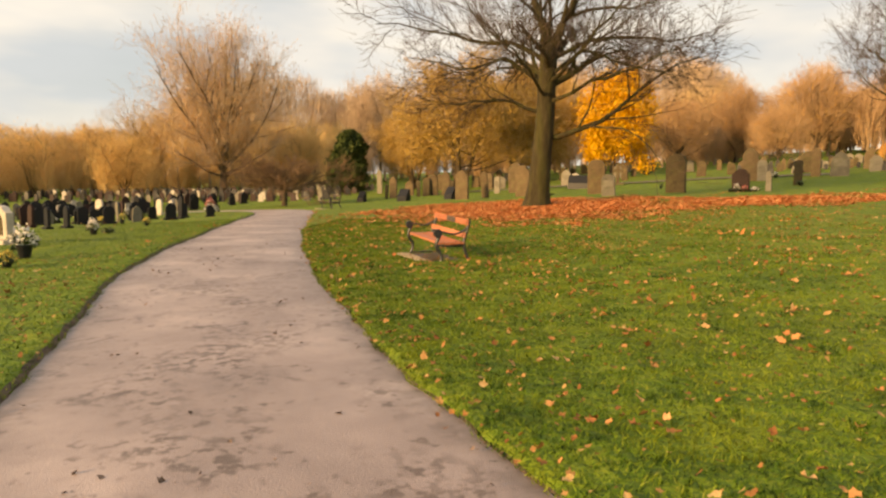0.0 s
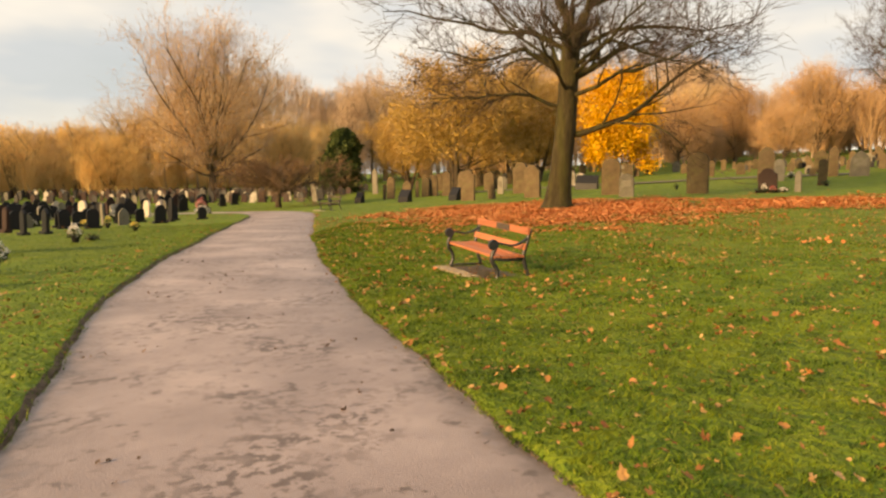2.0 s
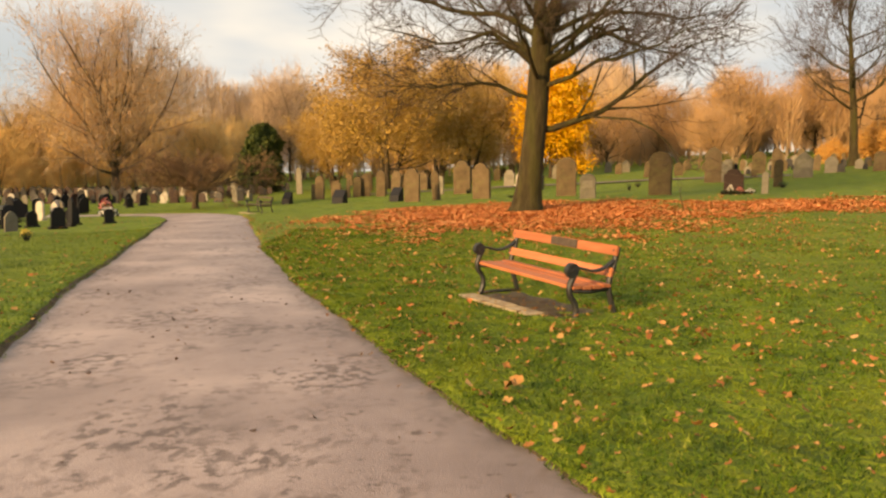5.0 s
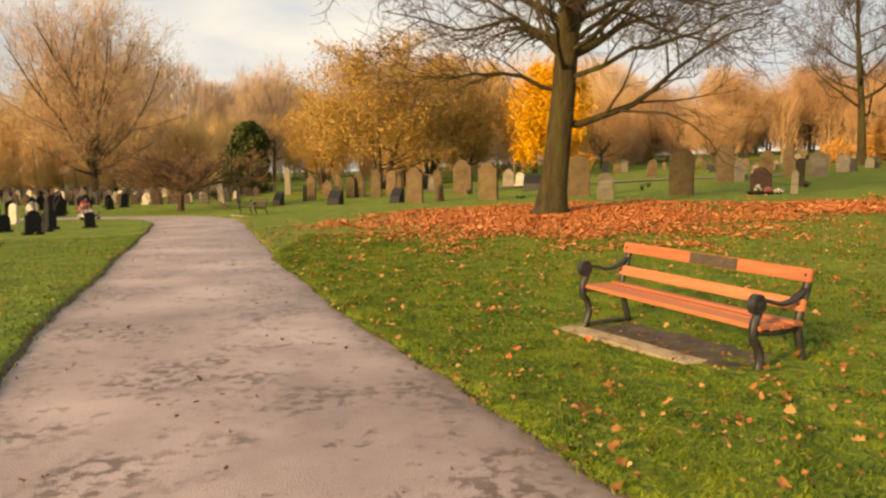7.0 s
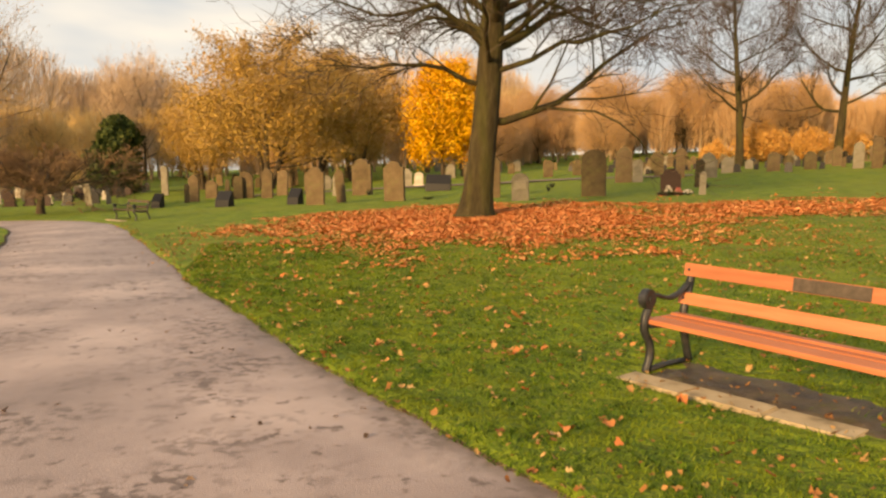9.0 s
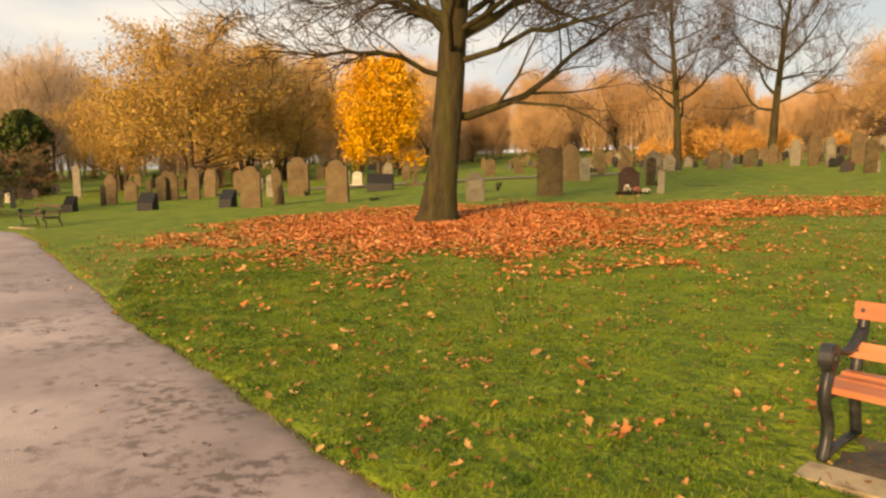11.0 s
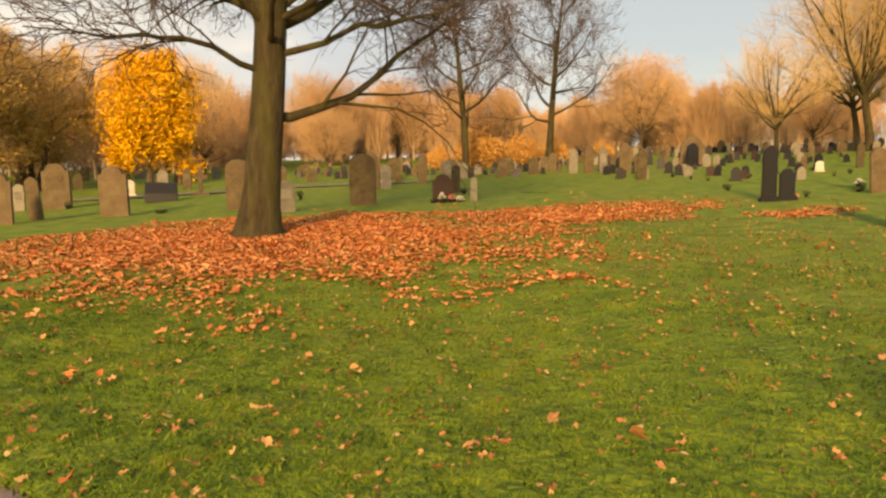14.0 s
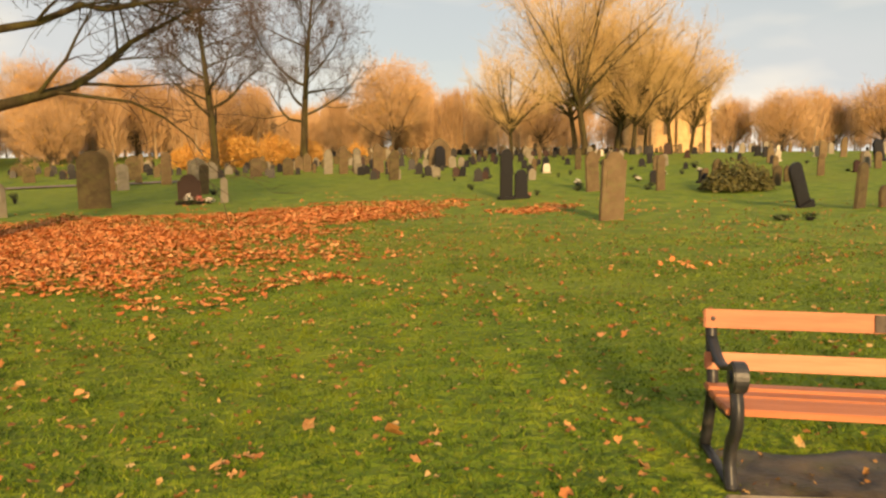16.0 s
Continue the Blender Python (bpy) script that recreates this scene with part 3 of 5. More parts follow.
# the great bare tree over the leaf carpet
big_tree = tree("bare_tree", "large bare sycamore with mossy grey trunk above fallen leaves", 11, 16.5, 0.455, trunk_to=0.29, limbs=4, spread=0.8,
                twig_mat=TWIG, bark=BARK, depth=(12, 7, 3), limb_len=0.40, rise=0.4, limb_low=0.78, twig_r=0.011, flare=1.7, haze=2600,
                leader=False, lean=(0.6, -0.6), bend=0.01, taper=0.80,
                named_limbs=[([(0.5, 0, 6.5), (0.2, 0, 7.4), (-0.35, 0.2, 9.0), (-0.9, 0.2, 11.0), (-1.6, 0.3, 14.0)], 0.25),
                             ([(0.5, 0, 6.5), (1.0, 0, 7.4), (1.5, -0.2, 9.0), (2.1, -0.2, 11.3), (2.6, -0.3, 14.5)], 0.26),
                             ([(0.5, 0.05, 6.5), (0.55, 0.3, 7.6), (0.4, 1.0, 9.5), (0.3, 1.5, 12.5)], 0.14),
                             ([(0.35, 0, 2.95), (1.0, 0, 3.2), (1.9, 0, 3.45), (2.9, 0.1, 3.9), (3.9, 0.1, 4.6), (4.6, 0, 5.3), (5.6, 0, 5.65), (6.9, 0, 6.2)], 0.145),
                             ([(0.0, 0, 4.0), (-1.1, 0, 4.5), (-2.3, -0.1, 4.45), (-3.4, -0.2, 4.45), (-4.9, -0.2, 4.4)], 0.085),
                             ([(0.2, 0, 5.0), (-0.8, -0.1, 5.8), (-1.6, -0.2, 6.1), (-2.6, -0.3, 5.85), (-3.7, -0.3, 5.9), (-5.6, -0.3, 6.4)], 0.11),
                             ([(0.4, 0, 6.1), (-1.0, 0.1, 6.85), (-2.2, 0.2, 6.85), (-3.4, 0.3, 7.2), (-5.4, 0.3, 7.7), (-6.8, 0.3, 8.0)], 0.12),
                             ([(0.55, 0, 5.4), (1.3, -0.2, 6.1), (1.8, -0.3, 6.4), (3.0, -0.4, 6.1), (4.3, -0.5, 5.6), (5.4, -0.5, 5.5)], 0.10),
                             ([(0.6, 0, 6.1), (2.0, 0.2, 6.8), (3.7, 0.4, 7.1), (5.5, 0.5, 6.9), (7.0, 0.5, 7.4)], 0.11),
                             ([(0.3, -0.2, 4.6), (-0.4, -1.8, 5.4), (-1.2, -3.6, 6.0), (-1.7, -5.5, 6.2)], 0.085),
                             ([(0.5, -0.2, 5.2), (1.5, -1.8, 6.2), (2.6, -3.4, 7.2), (3.4, -5.0, 8.0)], 0.09),
                             ([(0.45, -0.1, 4.4), (1.8, -0.9, 5.0), (3.4, -1.8, 5.4), (5.2, -2.8, 6.1)], 0.10),
                             ([(0.4, 0.3, 4.9), (1.0, 1.8, 5.8), (1.4, 3.8, 6.6), (1.6, 5.6, 7.0)], 0.09),
                             ([(0.3, 0.3, 5.5), (-0.8, 1.8, 6.6), (-2.0, 3.4, 7.6), (-2.8, 5.0, 8.2)], 0.09)])
plant(big_tree, 5.05, 28.5)

# bare trees on the rise
tall_bare = tree("bare_tree", "bare young ash with slim grey trunk on the lawn", 23, 17, 0.34, trunk_to=0.3, limbs=20, spread=0.8, twig_mat=TWIG,
                 bark=BARK, haze=5000, depth=(8, 5, 4), limb_len=0.44, rise=0.6, limb_low=0.24, twig_r=0.015, flare=1.35, dome=(0.35, 0.32, 0.35, 0.98), group="bare trees")
plant(tall_bare, 34.1, 54.6, 1.0, 40)
plant_copy(tall_bare, 38.9, 50.0, 1.0, 170, label="bare ash with dark spreading branches beside the graves")

# golden bare trees: the tall ones by the chapel and along the far wood
golden = tree("golden_tree", "tall bare tree with sunlit golden twigs", 31, 18, 0.36, trunk_to=0.22, limbs=5, spread=0.75, twig_mat=TWIGG, bark=BARK,
              haze=7000, depth=(8, 6, 3), limb_len=0.42, rise=0.6, limb_low=0.7, twig_r=0.017, flare=1.4, leader=False, fan=(14, 0.66, 0.92, 0.64),
              dome=(0.5, 0.36, 0.30, 0.98), group="golden trees")
plant(golden, 61.0, 34.9, 1.0, 0)
golden_b = tree("golden_tree", "tall bare tree with pale straight stems in low sun", 37, 20, 0.27, trunk_to=0.22, limbs=4, spread=0.55, twig_mat=TWIGP,
                bark=BARKD, haze=12000, depth=(6, 5, 2), limb_len=0.36, rise=1.0, limb_low=0.6, twig_r=0.026, flare=1.3, leader=False, fan=(9, 0.7, 0.42, 0.62),
                dome=(0.55, 0.24, 0.25, 1.0), group="golden trees")
plant(golden_b, -22, 130, 1.0, 0)
russet = tree("russet_tree", "rounded tree with dense russet twigs", 41, 11, 0.22, trunk_to=0.12, limbs=6, spread=1.0, twig_mat=TWIGR, bark=BARKD,
              haze=17000, depth=(7, 5, 2), limb_len=0.47, rise=0.6, limb_low=0.6, twig_r=0.022, flare=1.3, leader=False, fan=(9, 0.7, 0.85, 0.62),
              dome=(0.7, 0.46, 0.22, 1.0), leaves=900, leaf_size=0.12, leaf_mat=LEAFO,
              group="russet trees")
plant(russet, 67.9, 62.2, 1.05, 0)
beech = tree("beech_tree", "spreading beech holding golden-brown autumn leaves", 47, 13, 0.3, trunk_to=0.25, limbs=20, spread=1.05, twig_mat=TWIGG,
             bark=BARKD, haze=15000, depth=(7, 6, 2), limb_len=0.50, rise=0.3, limb_low=0.2, twig_r=0.02, flare=1.4, dome=(0.6, 0.52, 0.2, 1.0), leaves=27000, leaf_size=0.11, leaf_mat=LEAFB,
             leaf_spread=0.35, group="beeches", stems=3)
plant(beech, -1.8, 71.0, 1.1, 20, tall=0.88)
shrub = tree("willow_shrub", "dense thicket of golden-orange willow stems", 53, 9, 0.13, trunk_to=0.3, limbs=30, spread=0.8, twig_mat=TWIGS, bark=BARKD,
             haze=17000, depth=(6, 5, 2), limb_len=0.5, rise=0.9, limb_low=0.05, twig_r=0.02, stems=6, flare=1.2, dome=(0.72, 0.58, 0.0, 1.0), leaves=5000, leaf_size=0.07, leaf_mat=LEAFO,
             category="shrub", group="golden thickets")
plant(shrub, -58.9, 82.7, 1.0, 0)
yellow = tree("maple_tree", "small maple in bright yellow autumn leaf", 59, 10.2, 0.2, trunk_to=0.25, limbs=20, spread=0.78, twig_mat=TWIG, bark=BARKD,
              depth=(6, 5, 2), limb_len=0.46, rise=0.7, limb_low=0.12, twig_r=0.016, leaves=36000, leaf_size=0.125, leaf_mat=LEAFY, leaf_spread=0.3,
              dome=(0.42, 0.37, 0.16, 1.0))
plant(yellow, 14.2, 70.5, 1.02, 0)
crab = tree("crab_apple_tree", "low crab-apple tree with leaning trunk and dense dark twigs", 61, 4.6, 0.22, trunk_to=0.35, limbs=16, spread=1.5,
            twig_mat=TWIGC, bark=BARKD, depth=(8, 7, 4), limb_len=0.78, rise=0.0, limb_low=0.7, twig_r=0.016, flare=1.3, leader=False, haze=9000, droop=0.02)
plant(crab, -14.0, 50.9, 1.12, 0, tall=0.74)
left_tree = tree("lime_tree", "great lime tree with golden twigs and low drooping boughs", 67, 19, 0.5, trunk_to=0.12, limbs=11, spread=1.0,
                 twig_mat=TWIGP, bark=BARKD, haze=22000, depth=(9, 7, 3), limb_len=0.48, rise=0.75, limb_low=0.5, twig_r=0.02, flare=1.5, leader=False, fan=(13, 0.62, 0.68, 0.78),
                 dome=(0.5, 0.41, 0.15, 0.92), leaves=19000, leaf_size=0.08, leaf_mat=LEAFO)
plant(left_tree, -33.4, 84.0, 1.06, 100, tall=0.97)


def yew_tree():
    """A dense columnar evergreen."""
    r = np.random.default_rng(71)
    root = empty("yew_tree", Matrix(), "dark green columnar yew among the graves", "tree")
    v, f = [], []
    tube(np.array([(0, 0, -0.1), (0, 0, 1.0), (0.1, 0, 3.0)]), [0.35, 0.28, 0.15], 8, v, f)
    part("trunk", raw_mesh("trunk", v, f, BARKD, True), None, root)
    n = 16000
    h = r.uniform(0.03, 1, n) ** 0.9
    prof = 1.75 * np.sin(np.clip(0.16 + 0.84 * h, 0, 1) * math.pi) ** 0.38
    a = r.uniform(0, 2 * math.pi, n)
    lump = 1 + 0.20 * np.sin(a * 3 + h * 9) + 0.18 * np.sin(a * 5 - h * 17) + 0.12 * np.sin(a * 9 + h * 31)
    k = prof * lump * r.uniform(0.4, 1, n) ** 0.5
    c = np.stack([np.cos(a) * k + 0.35 * h, np.sin(a) * k, h * 6.6 + 0.35 * np.sin(a * 4 + 1) * h], 1)
    v, f = leaf_cards(c, 0.16, r, 0.06)
    part("crown", raw_mesh("crown", v, f, LEAFG), None, root)
    return root


yew = yew_tree()
plant(yew, -15.7, 78.0, 1.15, 0, tall=0.93)

# more of the same kinds
for x, y, s, t in ((52.8, 38.6, 0.52, 60), (69.5, 34.5, 0.82, 140), (64.8, 31.4, 0.68, 220), (72, 40, 0.95, 300), (78, 31, 0.75, 20), (88, 36.5, 0.75, 70), (84, 30, 0.66, 190), (92, 41, 0.75, 250)):
    plant_copy(golden, x, y, s, t)
r_w = np.random.default_rng(5)
for i in range(34):
    a = -62 + i * 2.75
    d = 128 + r_w.uniform(-14, 26)
    x, y = 3 + d * math.sin(radians(a)), d * math.cos(radians(a))
    plant_copy(golden_b if i % 4 else golden, x, y, r_w.uniform(0.62, 0.78) * (0.7 if a < -29 else 1.0), r_w.uniform(0, 360), tall=r_w.uniform(0.9, 1.05))
for x, y, s, t in ((-53.8, 88.3, 1.05, 70), (-44, 79, 0.8, 140), (-66, 76, 1.0, 200), (-72, 90, 1.15, 260), (-80, 74, 1.0, 30), (-26, 92, 0.9, 310),
                   (-48, 98, 1.15, 10)):
    plant_copy(shrub, x, y, s, t)
for x, y, s, t in ((6.5, 76, 0.85, 80), (-8, 80, 0.66, 150), (4, 92, 1.0, 30)):
    plant_copy(beech, x, y, s, t)
for x, y, s, t in ((40.9, 88.2, 1.0, 50), (34, 97, 0.95, 120), (52, 90, 1.0, 190), (24.2, 86.4, 0.8, 240), (60, 80, 0.8, 20), (90, 75, 1.1, 75),
                   (128, 32, 0.85, 15), (121, 23.5, 0.9, 130), (137, 17, 0.9, 220), (129, 10, 1.0, 310), (126, 2, 1.0, 80), (80, 68, 0.9, 160),
                   (104, 58, 1.0, 260), (30, 70, 0.55, 33)):
    plant_copy(russet, x, y, s, t)


# the sunlit orange hedge on the slope beyond the ash trees
hedge = tree("beech_hedge_bush", "low beech bush in bright orange leaf catching the sun", 83, 3.0, 0.08, trunk_to=0.3, limbs=16, spread=1.0, twig_mat=TWIGR,
             bark=BARKD, haze=3000, depth=(5, 4, 2), limb_len=0.6, rise=0.5, limb_low=0.05, twig_r=0.012, stems=4, flare=1.2, dome=(0.7, 0.75, 0.0, 1.0),
             leaves=9000, leaf_size=0.09, leaf_mat=LEAFO, leaf_spread=0.1, category="bush", group="orange bushes")
plant(hedge, 39.2, 58.6, 1.0, 0)
for x, y, k, t in ((42.4, 56.6, 0.8, 70), (45.4, 55.2, 0.62, 150), (36.4, 61.0, 0.6, 210), (49.0, 52.8, 0.5, 20)):
    plant_copy(hedge, x, y, k, t)


# ---- graves ----
def outline(style, w, h):
    """Half-turn outline of a headstone's face, from the foot round."""
    a = w / 2
    if style == "round":
        return [(-a, 0), (-a, h - a * 0.8)] + [(-a * math.cos(t), h - a * 0.8 + a * 0.8 * math.sin(t)) for t in np.linspace(0.15, math.pi - 0.15, 11)] + [
            (a, h - a * 0.8), (a, 0)]
    if style == "shoulder":
        s, e = h - a * 0.55, a * 0.72
        return [(-a, 0), (-a, s), (-e, s + 0.01)] + [(-e * math.cos(t), s + 0.03 + a * 0.5 * math.sin(t)) for t in np.linspace(0.1, math.pi - 0.1, 9)] + [
            (e, s + 0.01), (a, s), (a, 0)]
    if style == "gable":
        return [(-a, 0), (-a * 0.96, h - a * 0.9), (-a * 0.5, h - a * 0.3), (0, h), (a * 0.5, h - a * 0.3), (a * 0.96, h - a * 0.9), (a, 0)]
    if style == "arch":
        return [(-a, 0), (-a, h * 0.8), (-a * 0.75, h * 0.85), (-a * 0.5, h * 0.97), (0, h), (a * 0.5, h * 0.97), (a * 0.75, h * 0.85), (a, h * 0.8), (a, 0)]
    return [(-a, 0), (-a, h), (a, h), (a, 0)]


def slab_mesh(points, thick, bevel=0.012):
    bm = bmesh.new()
    lo = [bm.verts.new((x, -thick / 2, z)) for x, z in points]
    f = bm.faces.new(lo)
    out = bmesh.ops.extrude_face_region(bm, geom=[f])
    bmesh.ops.translate(bm, verts=[v for v in out["geom"] if isinstance(v, bmesh.types.BMVert)], vec=(0, thick, 0))
    bmesh.ops.recalc_face_normals(bm, faces=bm.faces)
    bmesh.ops.bevel(bm, geom=[e for e in bm.edges if e.calc_face_angle(0) > 0.9], offset=bevel, segments=2, affect="EDGES", clamp_overlap=True)
    return bm


def box(bm, x0, x1, y0, y1, z0, z1, bevel=0.0):
    vs = bmesh.ops.create_cube(bm, size=1, matrix=Matrix.Translation(((x0 + x1) / 2, (y0 + y1) / 2, (z0 + z1) / 2))
                               @ Matrix.Diagonal((x1 - x0, y1 - y0, z1 - z0, 1)))["verts"]
    if bevel:
        es = {e for v in vs for e in v.link_edges}
        bmesh.ops.bevel(bm, geom=list(es), offset=bevel, segments=2, affect="EDGES", clamp_overlap=True)
    return bm


STONE_WORDS = {"brown_sandstone": "weathered brown sandstone", "blackened_sandstone": "soot-darkened old sandstone", "grey_stone": "lichened grey stone",
               "pale_marble": "pale marble", "black_granite": "polished black granite", "red_granite": "dark red granite"}
SHAPE_WORDS = {"round": "headstone with a rounded top", "shoulder": "headstone with shouldered arch top", "gable": "headstone with a pointed top",
               "wedge": "low desk headstone", "cross": "cross-shaped grave marker", "arch": "memorial with carved arch"}
r_s = random.Random(3)


def headstone(w, h, style, mat, label_more="in the grass"):
    th = min(0.22, max(0.1, w * 0.17))
    root = empty("headstone", Matrix(), STONE_WORDS[mat.name] + " " + SHAPE_WORDS[style] + " " + label_more, "headstone", "headstones")
    foot = 0.0
    if style == "wedge":
        bm = bmesh.new()
        pts = [(-0.28, 0), (-0.22, h * 0.45), (0.12, h), (0.2, h), (0.24, 0)]
        lo = [bm.verts.new((-w / 2, y, z)) for y, z in pts]
        f = bm.faces.new(lo)
        out = bmesh.ops.extrude_face_region(bm, geom=[f])
        bmesh.ops.translate(bm, verts=[v for v in out["geom"] if isinstance(v, bmesh.types.BMVert)], vec=(w, 0, 0))
        bmesh.ops.recalc_face_normals(bm, faces=bm.faces)
        bmesh.ops.bevel(bm, geom=list(bm.edges), offset=0.012, segments=2, affect="EDGES")
        part("slab", bm, mat, root)
        return root
    if mat in (GRANITE, REDGRAN, PALEST) or style == "cross":
        foot = min(0.14, h * 0.14)
        bm = bmesh.new()
        box(bm, -w * 0.62, w * 0.62, -th * 1.25, th * 1.25, -0.1, foot, 0.012)
        part("plinth", bm, mat, root)
    if style == "cross":
        bm = bmesh.new()
        a = w * 0.16
        pts = [(-a, foot), (-a, h * 0.58), (-w / 2, h * 0.58), (-w / 2, h * 0.76), (-a, h * 0.76), (-a, h), (a, h), (a, h * 0.76), (w / 2, h * 0.76),
               (w / 2, h * 0.58), (a, h * 0.58), (a, foot)]
        bm = slab_mesh(pts, th)
    else:
        bm = slab_mesh([(x, z + (foot - 0.004 if z > 0 else (foot - 0.004 if foot else -0.15))) for x, z in outline(style, w, h - foot)], th)
    part("slab", bm, mat, root)
    if w > 0.5 and h > 1.0 and style != "cross":
        bm = bmesh.new()
        box(bm, -w * 0.34, w * 0.34, -th / 2 - 0.012, -th / 2 + 0.01, h * 0.42, h * 0.72, 0.006)
        part("inscription_panel", bm, mat, root)
    if mat is PALEST and style == "arch":
        bm = slab_mesh([(x, z + h * 0.24) for x, z in outline("round", w * 0.52, h * 0.58)], 0.03, 0.004)
        bmesh.ops.translate(bm, verts=bm.verts, vec=(0, -th / 2 - 0.008, 0))
        part("dark_tablet", bm, SANDD, root, "dark arched inscription tablet")
    return root


def stone(x, y, w, h, style, mat, lean=0, turn=None, more="in the grass"):
    ob = headstone(w, h, style, mat, more)
    t = -30 + r_s.uniform(-9, 9) if turn is None else turn
    ob.matrix_basis = pose(x, y, land_z(x, y) - 0.03, r_s.uniform(-3, 3), lean + r_s.uniform(-1.5, 1.5), t)
    return ob


stone(12.5, 35.5, 1.05, 2.06, "round", SANDD, 0)
stone(9.0, 35.2, 0.73, 1.16, "round", GREYST, 0)
stone(4.6, 40.9, 1.10, 1.95, "shoulder", SAND, 0)
stone(4.2, 50.5, 1.32, 2.27, "shoulder", SAND, 0)
stone(2.2, 42.8, 0.50, 1.71, "gable", SAND, -6)
stone(2.7, 51.8, 0.54, 1.34, "round", GREYST, 0)
stone(0.8, 41.1, 0.93, 1.82, "shoulder", SAND, 0)
stone(-0.1, 42.9, 0.68, 0.81, "wedge", GRANITE, 0)
stone(-0.6, 58.1, 0.86, 1.82, "round", SAND, 0)
stone(-1.6, 54.9, 0.82, 2.04, "gable", SAND, 0)
stone(-2.9, 57.6, 0.79, 1.80, "shoulder", SAND, 0)
stone(-3.6, 57.5, 0.69, 1.61, "round", SANDD, 0)
stone(-5.7, 61.6, 0.92, 1.36, "shoulder", SAND, 0)
stone(-3.7, 46.2, 0.90, 0.85, "wedge", GRANITE, 0)
stone(-7.8, 50.9, 0.61, 0.87, "wedge", GRANITE, 0)
stone(-6.8, 56.0, 0.32, 1.29, "round", SANDD, 0)
stone(-10.2, 70.2, 0.67, 2.67, "gable", GREYST, 0)
stone(8.7, 49.1, 1.56, 1.02, "wedge", GRANITE, 0)
stone(9.1, 57.0, 0.68, 1.03, "round", PALEST, 0)
stone(12.0, 52.7, 0.78, 1.60, "cross", SAND, 0)
stone(15.28, 33.9, 0.84, 1.14, "shoulder", REDGRAN, 0, -38, "with flowers")
stone(8.8, 38.9, 1.03, 2.02, "round", SAND, 0)
stone(16.0, 17.9, 0.72, 1.81, "shoulder", SAND, 0)
stone(21.9, 23.9, 0.52, 1.98, "gable", GRANITE, 0)
stone(22.6, 23.6, 0.55, 1.13, "shoulder", GRANITE, 0)
stone(41.6, 39.0, 0.88, 1.63, "shoulder", GRANITE, 0)
stone(43.3, 40.1, 1.83, 2.18, "gable", SAND, 0)
stone(30.9, 35.6, 0.63, 1.68, "shoulder", SANDD, 0)
stone(36.0, 40.5, 0.81, 1.97, "shoulder", SAND, 0)
stone(26.9, 22.2, 0.71, 1.73, "shoulder", SAND, 0)
stone(28.0, 19.6, 0.46, 1.57, "gable", SAND, 0)
stone(28.8, 17.5, 0.52, 1.33, "gable", SANDD, 0)
stone(30.5, 18.3, 0.43, 0.86, "round", SAND, 0)
stone(21.3, 13.7, 0.57, 1.45, "round", GRANITE, -24)
stone(30.4, 14.6, 0.43, 1.06, "gable", SAND, -8)
stone(21.0, 12.3, 0.56, 1.34, "round", SANDD, 9)
stone(21.6, 11.7, 0.44, 0.62, "shoulder", SANDD, 0)
stone(39.4, 29.7, 0.55, 0.95, "shoulder", GRANITE, 0)
stone(51.4, 11.4, 0.85, 1.47, "round", GRANITE, -12)
stone(16.4, 33.3, 0.28, 1.01, "gable", GREYST, 0)
stone(41.2, 28.2, 0.44, 1.40, "shoulder", SANDD, 0)
stone(34.8, 42.6, 0.62, 1.93, "round", SAND, 0)
stone(35.0, 41.5, 0.57, 1.76, "round", GREYST, 0)
stone(34.5, 43.7, 0.62, 1.67, "shoulder", GREYST, 0)
stone(26.1, 53.1, 0.93, 1.67, "shoulder", SANDD, 0)
stone(-11.0, 20.0, 0.35, 0.81, "gable", GRANITE, 0)
stone(-11.2, 19.3, 0.26, 0.78, "gable", GRANITE, 0)
stone(-13.3, 21.3, 0.29, 0.82, "shoulder", REDGRAN, 0)
stone(-19.1, 34.5, 0.64, 1.21, "round", PALEST, 0)
stone(-19.4, 35.9, 0.46, 0.92, "shoulder", GRANITE, 0)
stone(-15.8, 30.9, 0.23, 1.05, "gable", GREYST, 0)
stone(-19.2, 41.2, 0.67, 1.04, "round", PALEST, 0)
stone(-23.1, 45.4, 0.74, 1.35, "gable", GRANITE, 0)
stone(-8.45, 13.9, 1.05, 0.95, "arch", PALEST, 0)
stone(-21.2, 46.6, 0.72, 0.85, "shoulder", PALEST, 0)
stone(-13.0, 31.9, 0.29, 1.15, "shoulder", GRANITE, 0)
stone(-13.4, 58.9, 0.52, 1.81, "gable", GREYST, -8)
stone(-12.4, 59.9, 0.35, 1.18, "gable", GREYST, 0)
stone(19.7, 46.2, 1.03, 2.26, "gable", SAND, 0)
stone(20.2, 45.4, 0.60, 1.41, "round", GREYST, 0)
stone(-6.5, 57.5, 0.84, 1.85, "shoulder", SAND, 0)
stone(-4.3, 57.7, 0.34, 1.44, "gable", SANDD, 0)
stone(25.1, 45.6, 1.10, 1.62, "gable", GREYST, 0)
stone(19.8, 38.6, 0.44, 1.42, "round", SANDD, 0)
stone(24.4, 47.5, 0.58, 1.92, "shoulder", SAND, 0)


